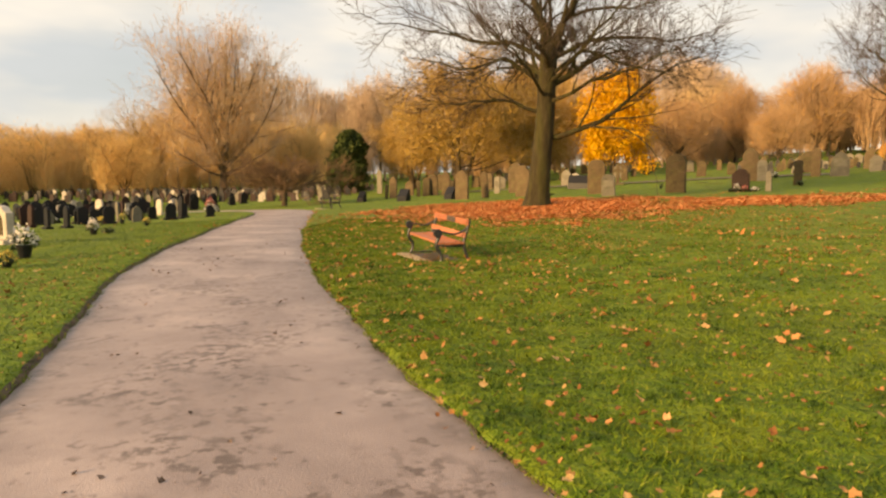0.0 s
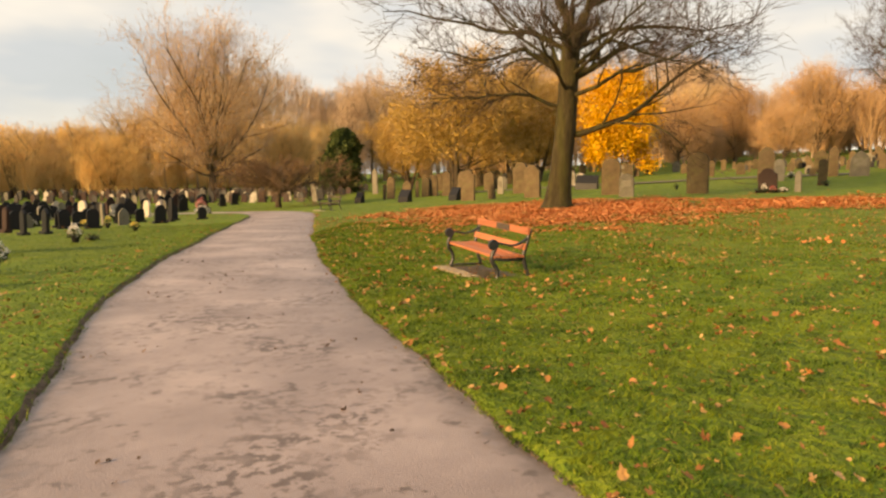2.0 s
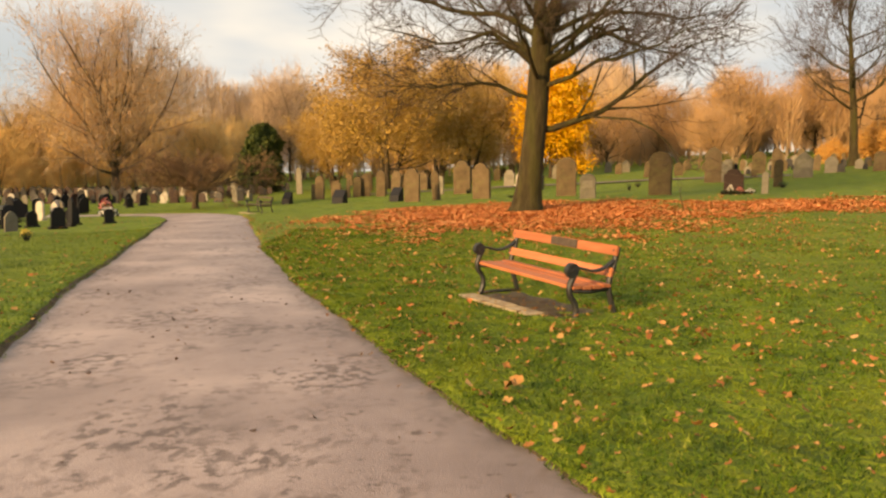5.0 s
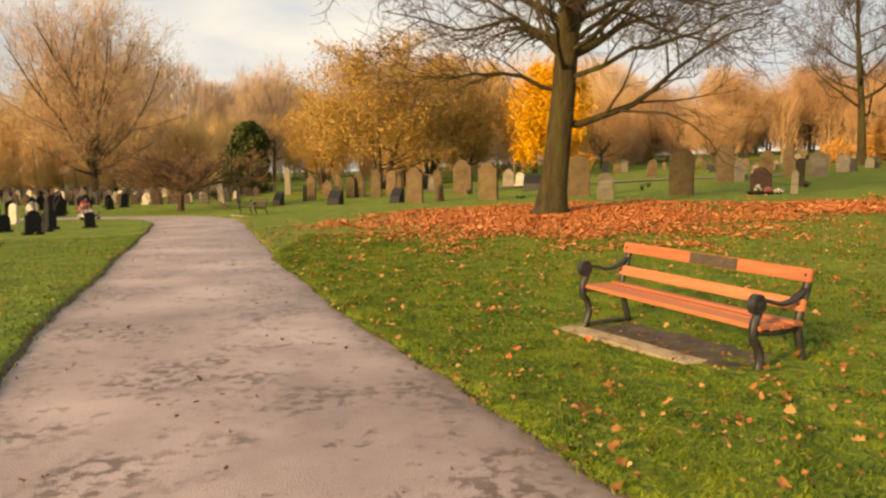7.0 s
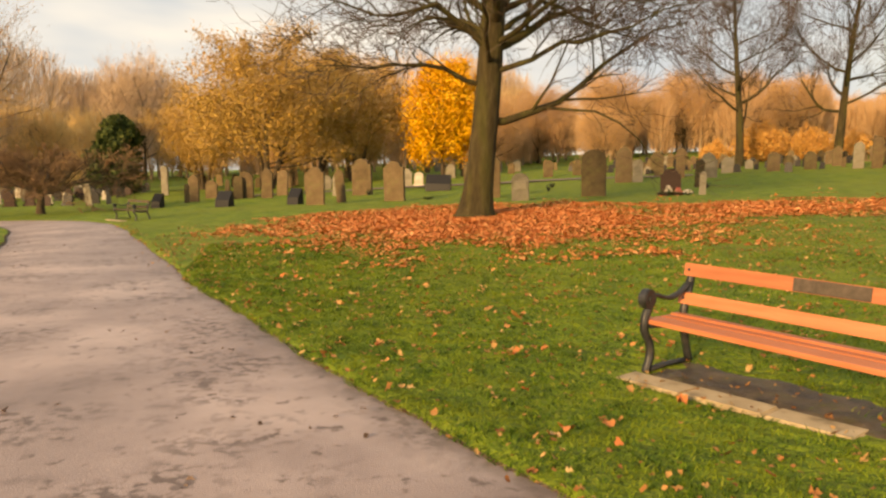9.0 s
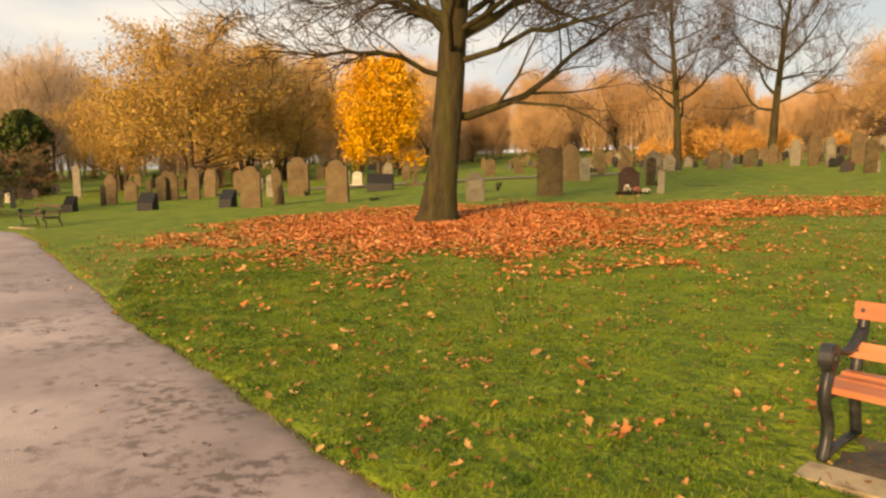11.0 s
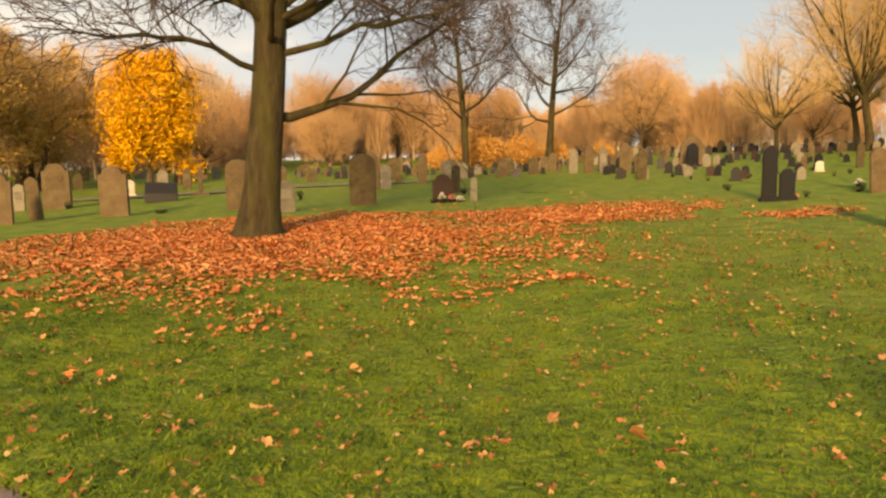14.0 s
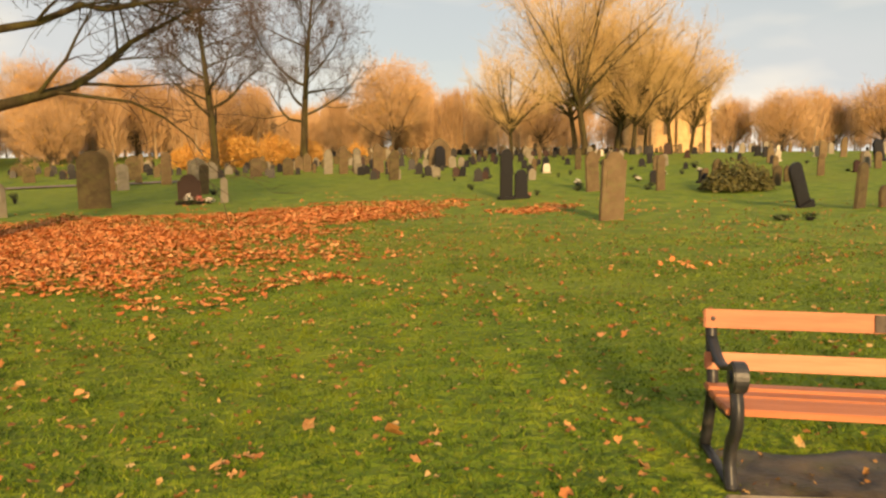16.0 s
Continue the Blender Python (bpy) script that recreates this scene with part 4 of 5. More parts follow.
# the rows farther off
def far_rows(name, label, protos, count, place, seed, size=(0.8, 1.15)):
    """Uncountable far stones, joined by material into one thing."""
    r = random.Random(seed)
    bm = bmesh.new()
    mats = []
    for i in range(count):
        x, y, t = place(r, i)
        p = r.choice(protos)
        k = r.uniform(*size)
        m = pose(x, y, land_z(x, y) - 0.03, r.uniform(-4, 4), r.uniform(-4, 4), t + r.uniform(-8, 8)) @ Matrix.Diagonal((k, k, k * r.uniform(0.9, 1.15), 1))
        for ch in p.children:
            mat = ch.data.materials[0]
            if mat not in mats:
                mats.append(mat)
            n0 = len(bm.faces)
            v0 = len(bm.verts)
            bm.from_mesh(ch.data)
            bm.verts.ensure_lookup_table()
            bm.faces.ensure_lookup_table()
            for v in bm.verts[v0:]:
                v.co = m @ v.co
            for f in bm.faces[n0:]:
                f.material_index = mats.index(mat)
    me = bpy.data.meshes.new(name)
    bm.to_mesh(me)
    bm.free()
    for mat in mats:
        me.materials.append(mat)
    return tagged(new(name, me), label, "headstones", kind="stuff")


def row_stones(protos, count, place, seed, size=(0.8, 1.15)):
    r = random.Random(seed)
    for i in range(count):
        x, y, t = place(r, i)
        c = copy_thing(r.choice(protos), Matrix())
        c.matrix_basis = pose(x, y, land_z(x, y) - 0.03, r.uniform(-4, 4), r.uniform(-4, 4), t + r.uniform(-8, 8))
        k = r.uniform(*size)
        c.scale = (k, k, k * r.uniform(0.9, 1.15))


dark_protos = [stone(-24, 44, 0.7, 1.0, "shoulder", GRANITE, more="in a dense row"), stone(-25, 46, 0.6, 0.9, "round", GRANITE, more="in a dense row"),
               stone(-26, 48, 0.7, 0.95, "shoulder", REDGRAN, more="in a dense row"), stone(-22, 49, 0.65, 0.95, "gable", GREYST, more="in a dense row"),
               stone(-27, 43, 0.6, 0.9, "round", PALEST, more="in a dense row")]
far_rows("far_graves", "crowded rows of dark polished headstones and flowers", dark_protos[:2] + dark_protos[:2] + dark_protos, 132, lambda r, i: (-21 - (i % 22) * 1.5 + r.uniform(-0.4, 0.4),
           42 + (i // 22) * 3.6 - (i % 22) * 0.35 + r.uniform(-0.6, 0.6), 60), 1)
far_rows("far_graves", "dense rows of dark headstones beyond the bend", dark_protos[:3] + dark_protos, 320,
         lambda r, i: (-14 - (i % 40) * 1.05 + r.uniform(-0.4, 0.4), 61 + (i // 40) * 3.4 + (i % 40) * 0.22 + r.uniform(-0.7, 0.7), -15), 2, (0.75, 1.05))
old_protos = [stone(31, 47, 0.8, 1.3, "round", SAND, more="on the far slope"), stone(33, 46, 0.75, 1.2, "shoulder", SANDD, more="on the far slope"),
              stone(36, 47, 0.6, 1.4, "gable", SAND, more="on the far slope"), stone(29, 49, 0.8, 1.1, "shoulder", GREYST, more="on the far slope"),
              stone(38, 45, 0.8, 1.5, "cross", SAND, more="on the far slope"), stone(40, 44, 0.6, 0.8, "shoulder", GRANITE, more="on the far slope")]
far_rows("far_graves", "crowded old headstones along the hillside", old_protos[1:4] + old_protos + dark_protos[:2], 170, lambda r, i: (24 + r.uniform(0, 34), 48 + r.uniform(0, 24), -30), 3, (0.5, 0.85))
far_rows("far_graves", "pale and dark headstones crowding the hilltop", old_protos + dark_protos, 150, lambda r, i: (55 + r.uniform(0, 50), 5 + r.uniform(0, 62), -45), 4, (0.6, 1.0))
far_rows("far_graves", "small dark and weathered stones dotting the rise", dark_protos[:3] + old_protos[1:4] + old_protos[5:] + dark_protos[:2], 190,
         lambda r, i: (30 + r.uniform(0, 40), 30 + r.uniform(0, 26), -40), 8, (0.4, 0.75))
row_stones(dark_protos[:4] + dark_protos[:2], 30, lambda r, i: (-12.5 - (i % 10) * 1.25 + r.uniform(-0.4, 0.4), 25 + (i // 10) * 4.2 - (i % 10) * 0.2 + r.uniform(-0.5, 0.5), 60), 9,
           (0.65, 0.95))
row_stones(old_protos[:4], 44, lambda r, i: (-9 + r.uniform(0, 32), 58 + r.uniform(0, 32), -30), 5, (0.8, 1.2))
row_stones(old_protos + dark_protos, 34, lambda r, i: (29 + r.uniform(0, 24), 4 + r.uniform(0, 26), -40), 6, (0.55, 0.85))


# ---- benches ----
def flat_bar(points, width, thick):
    """A cast bar along points in the y-z plane, width across x."""
    bm = bmesh.new()
    pts = [Vector((0, y, z)) for y, z in points]
    rings = []
    for i, p in enumerate(pts):
        d = (pts[min(i + 1, len(pts) - 1)] - pts[max(i - 1, 0)]).normalized()
        n = Vector((0, -d.z, d.y))
        rings.append([bm.verts.new(p + n * s * thick / 2 + Vector((k * width / 2, 0, 0))) for s, k in ((-1, -1), (1, -1), (1, 1), (-1, 1))])
    for a, b in zip(rings, rings[1:]):
        for k in range(4):
            bm.faces.new((a[k], a[(k + 1) % 4], b[(k + 1) % 4], b[k]))
    bm.faces.new(rings[0][::-1])
    bm.faces.new(rings[-1])
    bmesh.ops.recalc_face_normals(bm, faces=bm.faces)
    bmesh.ops.bevel(bm, geom=[e for e in bm.edges if e.calc_face_angle(0) > 1.0], offset=min(width, thick) * 0.18, segments=2, affect="EDGES", clamp_overlap=True)
    for f in bm.faces:
        f.smooth = True
    return bm


def park_bench(label, timber):
    """A bench whose length runs along x, its back towards +y."""
    root = empty("park_bench", Matrix(), label, "bench", "park benches")
    half = 1.075
    for side in (-1, 1):
        x = side * (half - 0.03)
        end = part("end_frame", flat_bar(curve_points([(0.34, 0.0), (0.27, 0.2), (0.22, 0.40), (0.28, 0.6), (0.335, 0.80)], 18), 0.06, 0.05), IRON, root,
                   "black painted cast-iron bench end")
        end.location = (x, 0, 0)
        part("front_leg", flat_bar(curve_points([(-0.27, 0.0), (-0.215, 0.13), (-0.235, 0.24), (-0.30, 0.33), (-0.305, 0.43), (-0.26, 0.52), (-0.25, 0.57)], 24),
                                   0.06, 0.055), IRON, end)
        part("armrest", flat_bar(curve_points([(-0.27, 0.615), (-0.16, 0.60), (0.0, 0.565), (0.14, 0.585), (0.29, 0.66)], 20), 0.055, 0.03), IRON, end)
        bm = bmesh.new()
        bmesh.ops.create_cone(bm, cap_ends=True, segments=24, radius1=0.078, radius2=0.078, depth=0.075,
                              matrix=Matrix.Translation((0, -0.285, 0.585)) @ Matrix.Rotation(radians(90), 4, "Y"))
        bmesh.ops.create_cone(bm, cap_ends=True, segments=20, radius1=0.038, radius2=0.03, depth=0.095,
                              matrix=Matrix.Translation((0, -0.285, 0.585)) @ Matrix.Rotation(radians(90), 4, "Y"))
        bmesh.ops.bevel(bm, geom=[e for e in bm.edges if e.calc_face_angle(0) > 1.0], offset=0.008, segments=2, affect="EDGES")
        part("scroll", bm, IRON, end)
        part("seat_rail", flat_bar([(-0.28, 0.375), (-0.05, 0.352), (0.25, 0.365)], 0.045, 0.04), IRON, end)
        part("foot_bar", flat_bar([(-0.29, 0.02), (0.0, 0.03), (0.36, 0.018)], 0.05, 0.028), IRON, end)
    for k, (y, z, d, h, tilt) in enumerate(((0.328, 0.765, 0.035, 0.105, -8), (0.262, 0.540, 0.035, 0.095, -12))):
        bm = bmesh.new()
        box(bm, -half - 0.02, half + 0.02, -d / 2, d / 2, -h / 2, h / 2, 0.007)
        s = part("back_slat", bm, timber, root)
        s.matrix_basis = pose(0, y - 0.035, z, tilt, 0, 0)
        if k == 0:
            bm = bmesh.new()
            box(bm, -0.27, 0.27, -0.006, 0.006, -0.047, 0.047, 0.003)
            pl = part("plaque", bm, PLAQUE, s, "dark weathered memorial plaque")
            pl.location = (0.11, -d / 2 - 0.004, 0)
        for sx in (-1, 1):
            bm = bmesh.new()
            bmesh.ops.create_uvsphere(bm, u_segments=10, v_segments=6, radius=0.013, matrix=Matrix.Diagonal((1, 0.5, 1, 1)))
            b = part("bolt", bm, IRON, s)
            b.location = (sx * (half - 0.03), -d / 2 - 0.002, 0)
    for y, z, tilt in ((-0.235, 0.412, 2), (-0.105, 0.400, -2), (0.03, 0.398, -3), (0.16, 0.405, -3)):
        bm = bmesh.new()
        box(bm, -half - 0.02, half + 0.02, -0.058, 0.058, -0.018, 0.018, 0.007)
        s = part("seat_slat", bm, timber, root)
        s.matrix_basis = pose(0, y, z, tilt, 0, 0)
    return root


BX, BY, BT = 2.55, 11.88, -66.8
bench = park_bench("orange-stained timber bench with black cast-iron scrolled ends", TEAK)
bench.matrix_basis = pose(BX, BY, -0.04, 0.4, 1.2, BT)
bench.scale = (1, 1, 1.06)
bench_far = park_bench("dark weathered bench beside the bend of the path", OLDWOOD)
bench_far.matrix_basis = pose(-6.8, 38.1, land_z(-6.8, 38.1) - 0.03, 0, 0, BT + 8)


far_strip = empty("paving_strip", pose(-7.35, 37.75, land_z(-7.35, 37.75) + 0.02, 0, 0, BT + 8), "pale worn concrete slabs before the dark bench", "paving")
for px in (-0.75, -0.14, 0.47):
    slab = bmesh.new()
    box(slab, px, px + 0.6, -0.15, 0.15, -0.16, 0.0, 0.014)
    part("paving_slab", slab, CONC, far_strip)


def bench_base():
    """Pale edging slabs before the bench, and the bare trodden ground under it."""
    m = pose(BX, BY, land_z(BX, BY) + 0.016, 0.8, -1.2, BT)
    root = empty("paving_strip", m, "pale stained concrete slabs sunk before the bench", "paving")
    r = random.Random(9)
    for i, x in enumerate((-1.10, -0.50, 0.12)):
        bm = bmesh.new()
        box(bm, x, x + (0.59, 0.61, 0.56)[i], -0.60, -0.33 + r.uniform(-0.02, 0.03), -0.16, -0.004 + r.uniform(-0.006, 0.006), 0.014)
        part("paving_slab", bm, CONC, root)
    verts, faces = [], []
    nx, ny = 46, 16
    for i in range(nx):
        for j in range(ny):
            u, v = i / (nx - 1), j / (ny - 1)
            x = -1.05 + 2.15 * u
            lo = -0.36 + 0.05 * noise.noise(Vector((u * 9, 0, 4))) - (0.14 if u > 0.78 else 0.0)
            hi = 0.30 + 0.14 * noise.noise(Vector((u * 6, 3, 4)))
            y = lo + (hi - lo) * v
            edge = min(u, 1 - u, v, 1 - v)
            verts.append((x, y, -0.03 + 0.02 * min(1, edge * 8) + 0.018 * noise.noise(Vector((x * 5, y * 5, 1)))))
    faces = [(i * ny + j, (i + 1) * ny + j, (i + 1) * ny + j + 1, i * ny + j + 1) for i in range(nx - 1) for j in range(ny - 1)]
    soil = new("bare_earth", raw_mesh("bare_earth", verts, faces, WETC, True))
    soil.matrix_basis = m
    tagged(soil, "damp dark trodden earth under the bench", "bare earth", kind="structure")


bench_base()


# ---- flowers on the graves ----
r_f = np.random.default_rng(77)


def flowers(x, y, w, h, mat):
    """A grave pot: a dark bowl with leaves and, mostly, blooms."""
    words = {"white_petal": "dark pot of white flowers on a grave", "yellow_petal": "pot of pale yellow flowers on a grave",
             "red_pink_petal": "pink and red flowers laid on a grave", "flower_foliage": "small black grave vase with dark foliage"}
    root = empty("flower_pot", pose(x, y, land_z(x, y) - 0.02, 0, 0, r_f.uniform(0, 360)), words[mat.name], "flowers", "grave flowers")
    bm = bmesh.new()
    bmesh.ops.create_cone(bm, cap_ends=True, segments=14, radius1=w * 0.20, radius2=w * 0.33, depth=h * 0.42, matrix=Matrix.Translation((0, 0, h * 0.21)))
    bmesh.ops.bevel(bm, geom=[e for e in bm.edges if e.calc_face_angle(0) > 0.8], offset=w * 0.03, segments=2, affect="EDGES")
    part("pot", bm, GRANITE, root)
    n = 90
    a, k = r_f.uniform(0, 2 * math.pi, n), np.sqrt(r_f.uniform(0, 1, n)) * w * 0.5
    c = np.stack([np.cos(a) * k, np.sin(a) * k, h * (0.30 + 0.55 * r_f.uniform(0, 1, n) * (1 - (k / w) ** 2))], 1)
    v, f = leaf_cards(c, max(0.02, w * 0.11), r_f, w * 0.04)
    part("foliage", raw_mesh("foliage", v, f, STEMG), None, root)
    if mat is not STEMG:
        n = 110
        a, k = r_f.uniform(0, 2 * math.pi, n), np.sqrt(r_f.uniform(0, 1, n)) * w * 0.5
        c = np.stack([np.cos(a) * k, np.sin(a) * k, h * (0.5 + 0.5 * (1 - (2 * k / w) ** 2)) + r_f.normal(0, h * 0.08, n)], 1)
        v, f = leaf_cards(c, max(0.02, w * 0.09), r_f, w * 0.02)
        tagged(part("bloom_mass", raw_mesh("bloom_mass", v, f, mat), None, root), kind="stuff")
    return root


flowers(-5.6, 10.9, 0.50, 0.62, PETALW)
flowers(-7.9, 16.7, 0.36, 0.45, PETALW)
flowers(-7.9, 17.4, 0.37, 0.17, STEMG)
flowers(-9.1, 21.7, 0.29, 0.29, PETALY)
flowers(-18.5, 36.5, 0.60, 0.60, PETALW)
flowers(-4.8, 9.4, 0.34, 0.28, PETALY)
flowers(-14.7, 39.2, 0.92, 0.56, PETALW)
flowers(-22.7, 64.0, 0.56, 0.51, STEMG)
flowers(-16.7, 43.4, 0.78, 0.90, PETALR)
flowers(26.2, 27.8, 0.29, 0.29, STEMG)
flowers(33.1, 35.0, 0.31, 0.31, STEMG)
flowers(27.2, 23.0, 0.40, 0.22, STEMG)
flowers(28.2, 20.2, 0.34, 0.29, STEMG)
flowers(38.4, 21.0, 0.32, 0.32, STEMG)
flowers(17.1, 13.3, 0.34, 0.24, STEMG)
flowers(17.0, 13.9, 0.42, 0.17, STEMG)
flowers(14.6, 45.2, 0.39, 0.33, STEMG)
flowers(22.3, 48.9, 0.39, 0.39, PETALW)
flowers(19.6, 37.7, 0.44, 0.34, STEMG)
flowers(23.0, 23.6, 0.45, 0.22, PETALR)
flowers(43.7, 21.4, 0.54, 0.50, STEMG)
flowers(39.4, 14.1, 0.24, 0.18, STEMG)
flowers(41.6, 13.0, 0.25, 0.18, STEMG)
flowers(15.85, 33.5, 0.40, 0.22, PETALW)
flowers(13.1, 42.1, 0.28, 0.45, STEMG)
flowers(6.2, 40.6, 0.49, 0.15, STEMG)
flowers(4.5, 50.0, 0.31, 0.44, STEMG)
flowers(45.9, 28.2, 0.40, 0.40, STEMG)
flowers(44.2, 26.2, 0.34, 0.38, STEMG)
flowers(37.3, 21.7, 0.25, 0.25, PETALW)
flowers(-3.7, 47.3, 0.37, 0.27, PETALY)


flowers(15.0, 33.62, 0.34, 0.36, PETALW)
flowers(15.32, 33.42, 0.36, 0.30, PETALR)
flowers(14.78, 33.84, 0.26, 0.26, STEMG)
r_v = random.Random(15)
for i in range(22):
    flowers(-11.5 - r_v.uniform(0, 13), 22 + r_v.uniform(0, 18), r_v.uniform(0.25, 0.5), r_v.uniform(0.2, 0.45), (STEMG, PETALW, STEMG, PETALR, PETALY)[i % 5])
for i in range(34):
    flowers(24 + r_v.uniform(0, 28), 5 + r_v.uniform(0, 28), r_v.uniform(0.2, 0.4), r_v.uniform(0.18, 0.36), PETALW if i % 7 == 0 else STEMG)


def mound(x, y, w, h):
    """An overgrown bramble heap against an old stone."""
    root = empty("bramble_bush", pose(x, y, land_z(x, y)), "brown-green bramble bush grown over an old grave", "bush")
    r = np.random.default_rng(12)
    n = 5200
    a, k, q = r.uniform(0, 2 * math.pi, n), np.sqrt(r.uniform(0, 1, n)), r.uniform(0.1, 1, n)
    c = np.stack([np.cos(a) * k * w * 0.5, np.sin(a) * k * w * 0.35, h * np.sqrt(np.clip(1 - k * k, 0, 1)) * q * (1 + 0.25 * np.sin(a * 3 + k * 7))], 1)
    v, f = leaf_cards(c, 0.07, r, 0.05)
    part("foliage", raw_mesh("foliage", v, f, LEAFI), None, root)
    v, f = [], []
    for i in range(40):
        t = r.uniform(0, 2 * math.pi)
        p, rd = grow((math.cos(t) * w * 0.2, math.sin(t) * w * 0.15, -0.05), (math.cos(t), math.sin(t), 1.2), h * r.uniform(0.8, 1.4), 0.018, 6, 0.2, -0.8, r, 0.3)
        tube(p, rd, 4, v, f)
    part("stems", raw_mesh("stems", v, f, BARKD), None, root)
    return root


mound(28.7, 16.7, 3.9, 1.1)


# ---- the chapel on the hill ----
def chapel():
    m = pose(101, 37, land_z(101, 37) - 0.3, 0, 0, -74)
    root = empty("chapel", m, "sandstone cemetery chapel glowing in low sun among trees", "building")
    w, h, d = 12.0, 8.6, 16.0
    bm = bmesh.new()
    box(bm, -w / 2, w / 2, 0, d, 0, h)
    part("wall", bm, CHURCH, root)
    bm = bmesh.new()
    pts = [(-w / 2 - 0.4, h), (0, h + 5.0), (w / 2 + 0.4, h)]
    lo = [bm.verts.new((x, -0.25, z)) for x, z in pts]
    fc = bm.faces.new(lo)
    out = bmesh.ops.extrude_face_region(bm, geom=[fc])
    bmesh.ops.translate(bm, verts=[q for q in out["geom"] if isinstance(q, bmesh.types.BMVert)], vec=(0, d + 0.5, 0))
    bmesh.ops.recalc_face_normals(bm, faces=bm.faces)
    part("roof", bm, SLATE, root)
    for i, x in enumerate((-3.6, 0, 3.6)):
        pts = [(-0.6, 2.2), (-0.6, 5.0), (-0.4, 5.7), (0, 6.3), (0.4, 5.7), (0.6, 5.0), (0.6, 2.2)]
        win = part("window", slab_mesh([(px * 1.25, 2.0 + (pz - 2.0) * 1.05) for px, pz in pts], 0.24, 0.03), CHURCH, root, "pointed stone window surround")
        win.matrix_basis = pose(x, -0.06, 1.2) @ Matrix.Diagonal((0.7, 1, 0.75, 1))
        part("pane", slab_mesh(pts, 0.08, 0.01), DARKGLASS, win).location = (0, -0.11, 0)
    for x in (-5.6, -1.8, 1.8, 5.6):
        bm = bmesh.new()
        box(bm, x - 0.35, x + 0.35, -0.8, 0.02, -0.2, 5.6, 0.04)
        box(bm, x - 0.35, x + 0.35, -0.45, 0.02, 5.6, 7.4, 0.04)
        part("buttress", bm, CHURCH, root)
    return root


chapel()


# ---- far woods closing the view ----
def far_woods(name, label, a0, a1, d0, d1, h0, h1, count, mat, seed, thick):
    """A belt of distant wood: upright stems and a haze of fine twigs."""
    r = np.random.default_rng(seed)
    a, d = np.radians(r.uniform(a0, a1, count)), r.uniform(d0, d1, count)
    cx, cy = 4 + d * np.sin(a), 8 + d * np.cos(a)
    hh = r.uniform(h0, h1, count) * (1 + 0.14 * np.sin(a * 13) + 0.08 * np.sin(a * 31 + 1)) * (1 - 0.42 * smooth(-27, -33, np.degrees(a)))
    gz = land(cx, cy)
    n = 640
    q = r.uniform(0.02, 1, (count, n)) ** 0.7
    w = (0.24 * hh)[:, None] * np.sin(np.pi * np.clip(0.30 + 0.58 * q, 0, 1)) ** 0.7 * np.sqrt(r.uniform(0, 1, (count, n)))
    t = r.uniform(0, 2 * np.pi, (count, n))
    c = np.stack([cx[:, None] + w * np.cos(t), cy[:, None] + w * np.sin(t), gz[:, None] + q * hh[:, None]], 2).reshape(-1, 3)
    way = np.stack([np.cos(t) * 0.3, np.sin(t) * 0.3, np.ones_like(t)], 2).reshape(-1, 3) + r.normal(0, 0.24, (count * n, 3))
    way /= np.linalg.norm(way, axis=1)[:, None]
    side = np.cross(way, r.normal(0, 1, (count * n, 3)))
    side /= np.linalg.norm(side, axis=1)[:, None]
    ln = r.uniform(0.9, 2.5, (count * n, 1))
    v = np.stack([c - side * thick, c + side * thick, c + way * ln], 1).reshape(-1, 3)
    me = raw_mesh(name, v, np.arange(len(v)).reshape(-1, 3), mat)
    ob = tagged(new(name, me), label, "woodland", kind="stuff")
    sv, sf = [], []
    for i in range(count):
        p, rd = grow((cx[i], cy[i], gz[i] - 0.2), (0, 0, 1), hh[i] * 0.95, 0.20, 5, 0.05, 0.2, r, 0.2)
        tube(p, rd, 5, sv, sf)
    tagged(new("far_stems", raw_mesh("far_stems", sv, sf, PALEBARK)), "pale upright stems of the distant wood", "woodland", kind="stuff")
    return ob


far_woods("far_wood", "hazy golden-brown bare wood beyond the graves", -70, 18, 122, 165, 16.5, 19, 430, TWIGP, 1, 0.042)
far_woods("far_wood", "russet bare wood along the hilltop", 12, 130, 120, 175, 6, 9.5, 300, TWIGR, 2, 0.05)
far_woods("far_thicket", "low golden thicket behind the headstones", -75, -14, 84, 118, 5, 9, 150, TWIGS, 3, 0.035)
far_woods("far_thicket", "brown scrub behind the old graves", -8, 60, 88, 112, 4, 8, 170, TWIGR, 4, 0.035)


def hill_path():
    """A narrow pale path crossing the slope behind the old graves."""
    line = curve_points([(-4, 61), (6, 57), (13, 53.6), (19, 53.0), (23, 50.5), (26, 48.5)], 70)
    verts = []
    for i, (x, y) in enumerate(line):
        d = np.array(line[min(i + 1, len(line) - 1)]) - np.array(line[max(i - 1, 0)])
        d /= np.linalg.norm(d)
        for k in (-0.9, -0.45, 0, 0.45, 0.9):
            px, py = x - d[1] * k, y + d[0] * k
            verts.append((px, py, land_z(px, py) + 0.05))
    faces = [(i * 5 + j, i * 5 + j + 1, i * 5 + j + 6, i * 5 + j + 5) for i in range(len(line) - 1) for j in range(4)]
    tagged(new("footpath", raw_mesh("footpath", verts, faces, DIRT, True)), "narrow pale footpath crossing the slope", "path", kind="structure")


hill_path()


# ---- fallen leaves ----
RIM = np.array([(1.0, 0), (0.66, 22), (0.92, 48), (0.60, 74), (0.80, 104), (0.58, 145), (0.42, 180), (0.58, 215), (0.80, 256), (0.60, 286), (0.92, 312), (0.66, 338)])


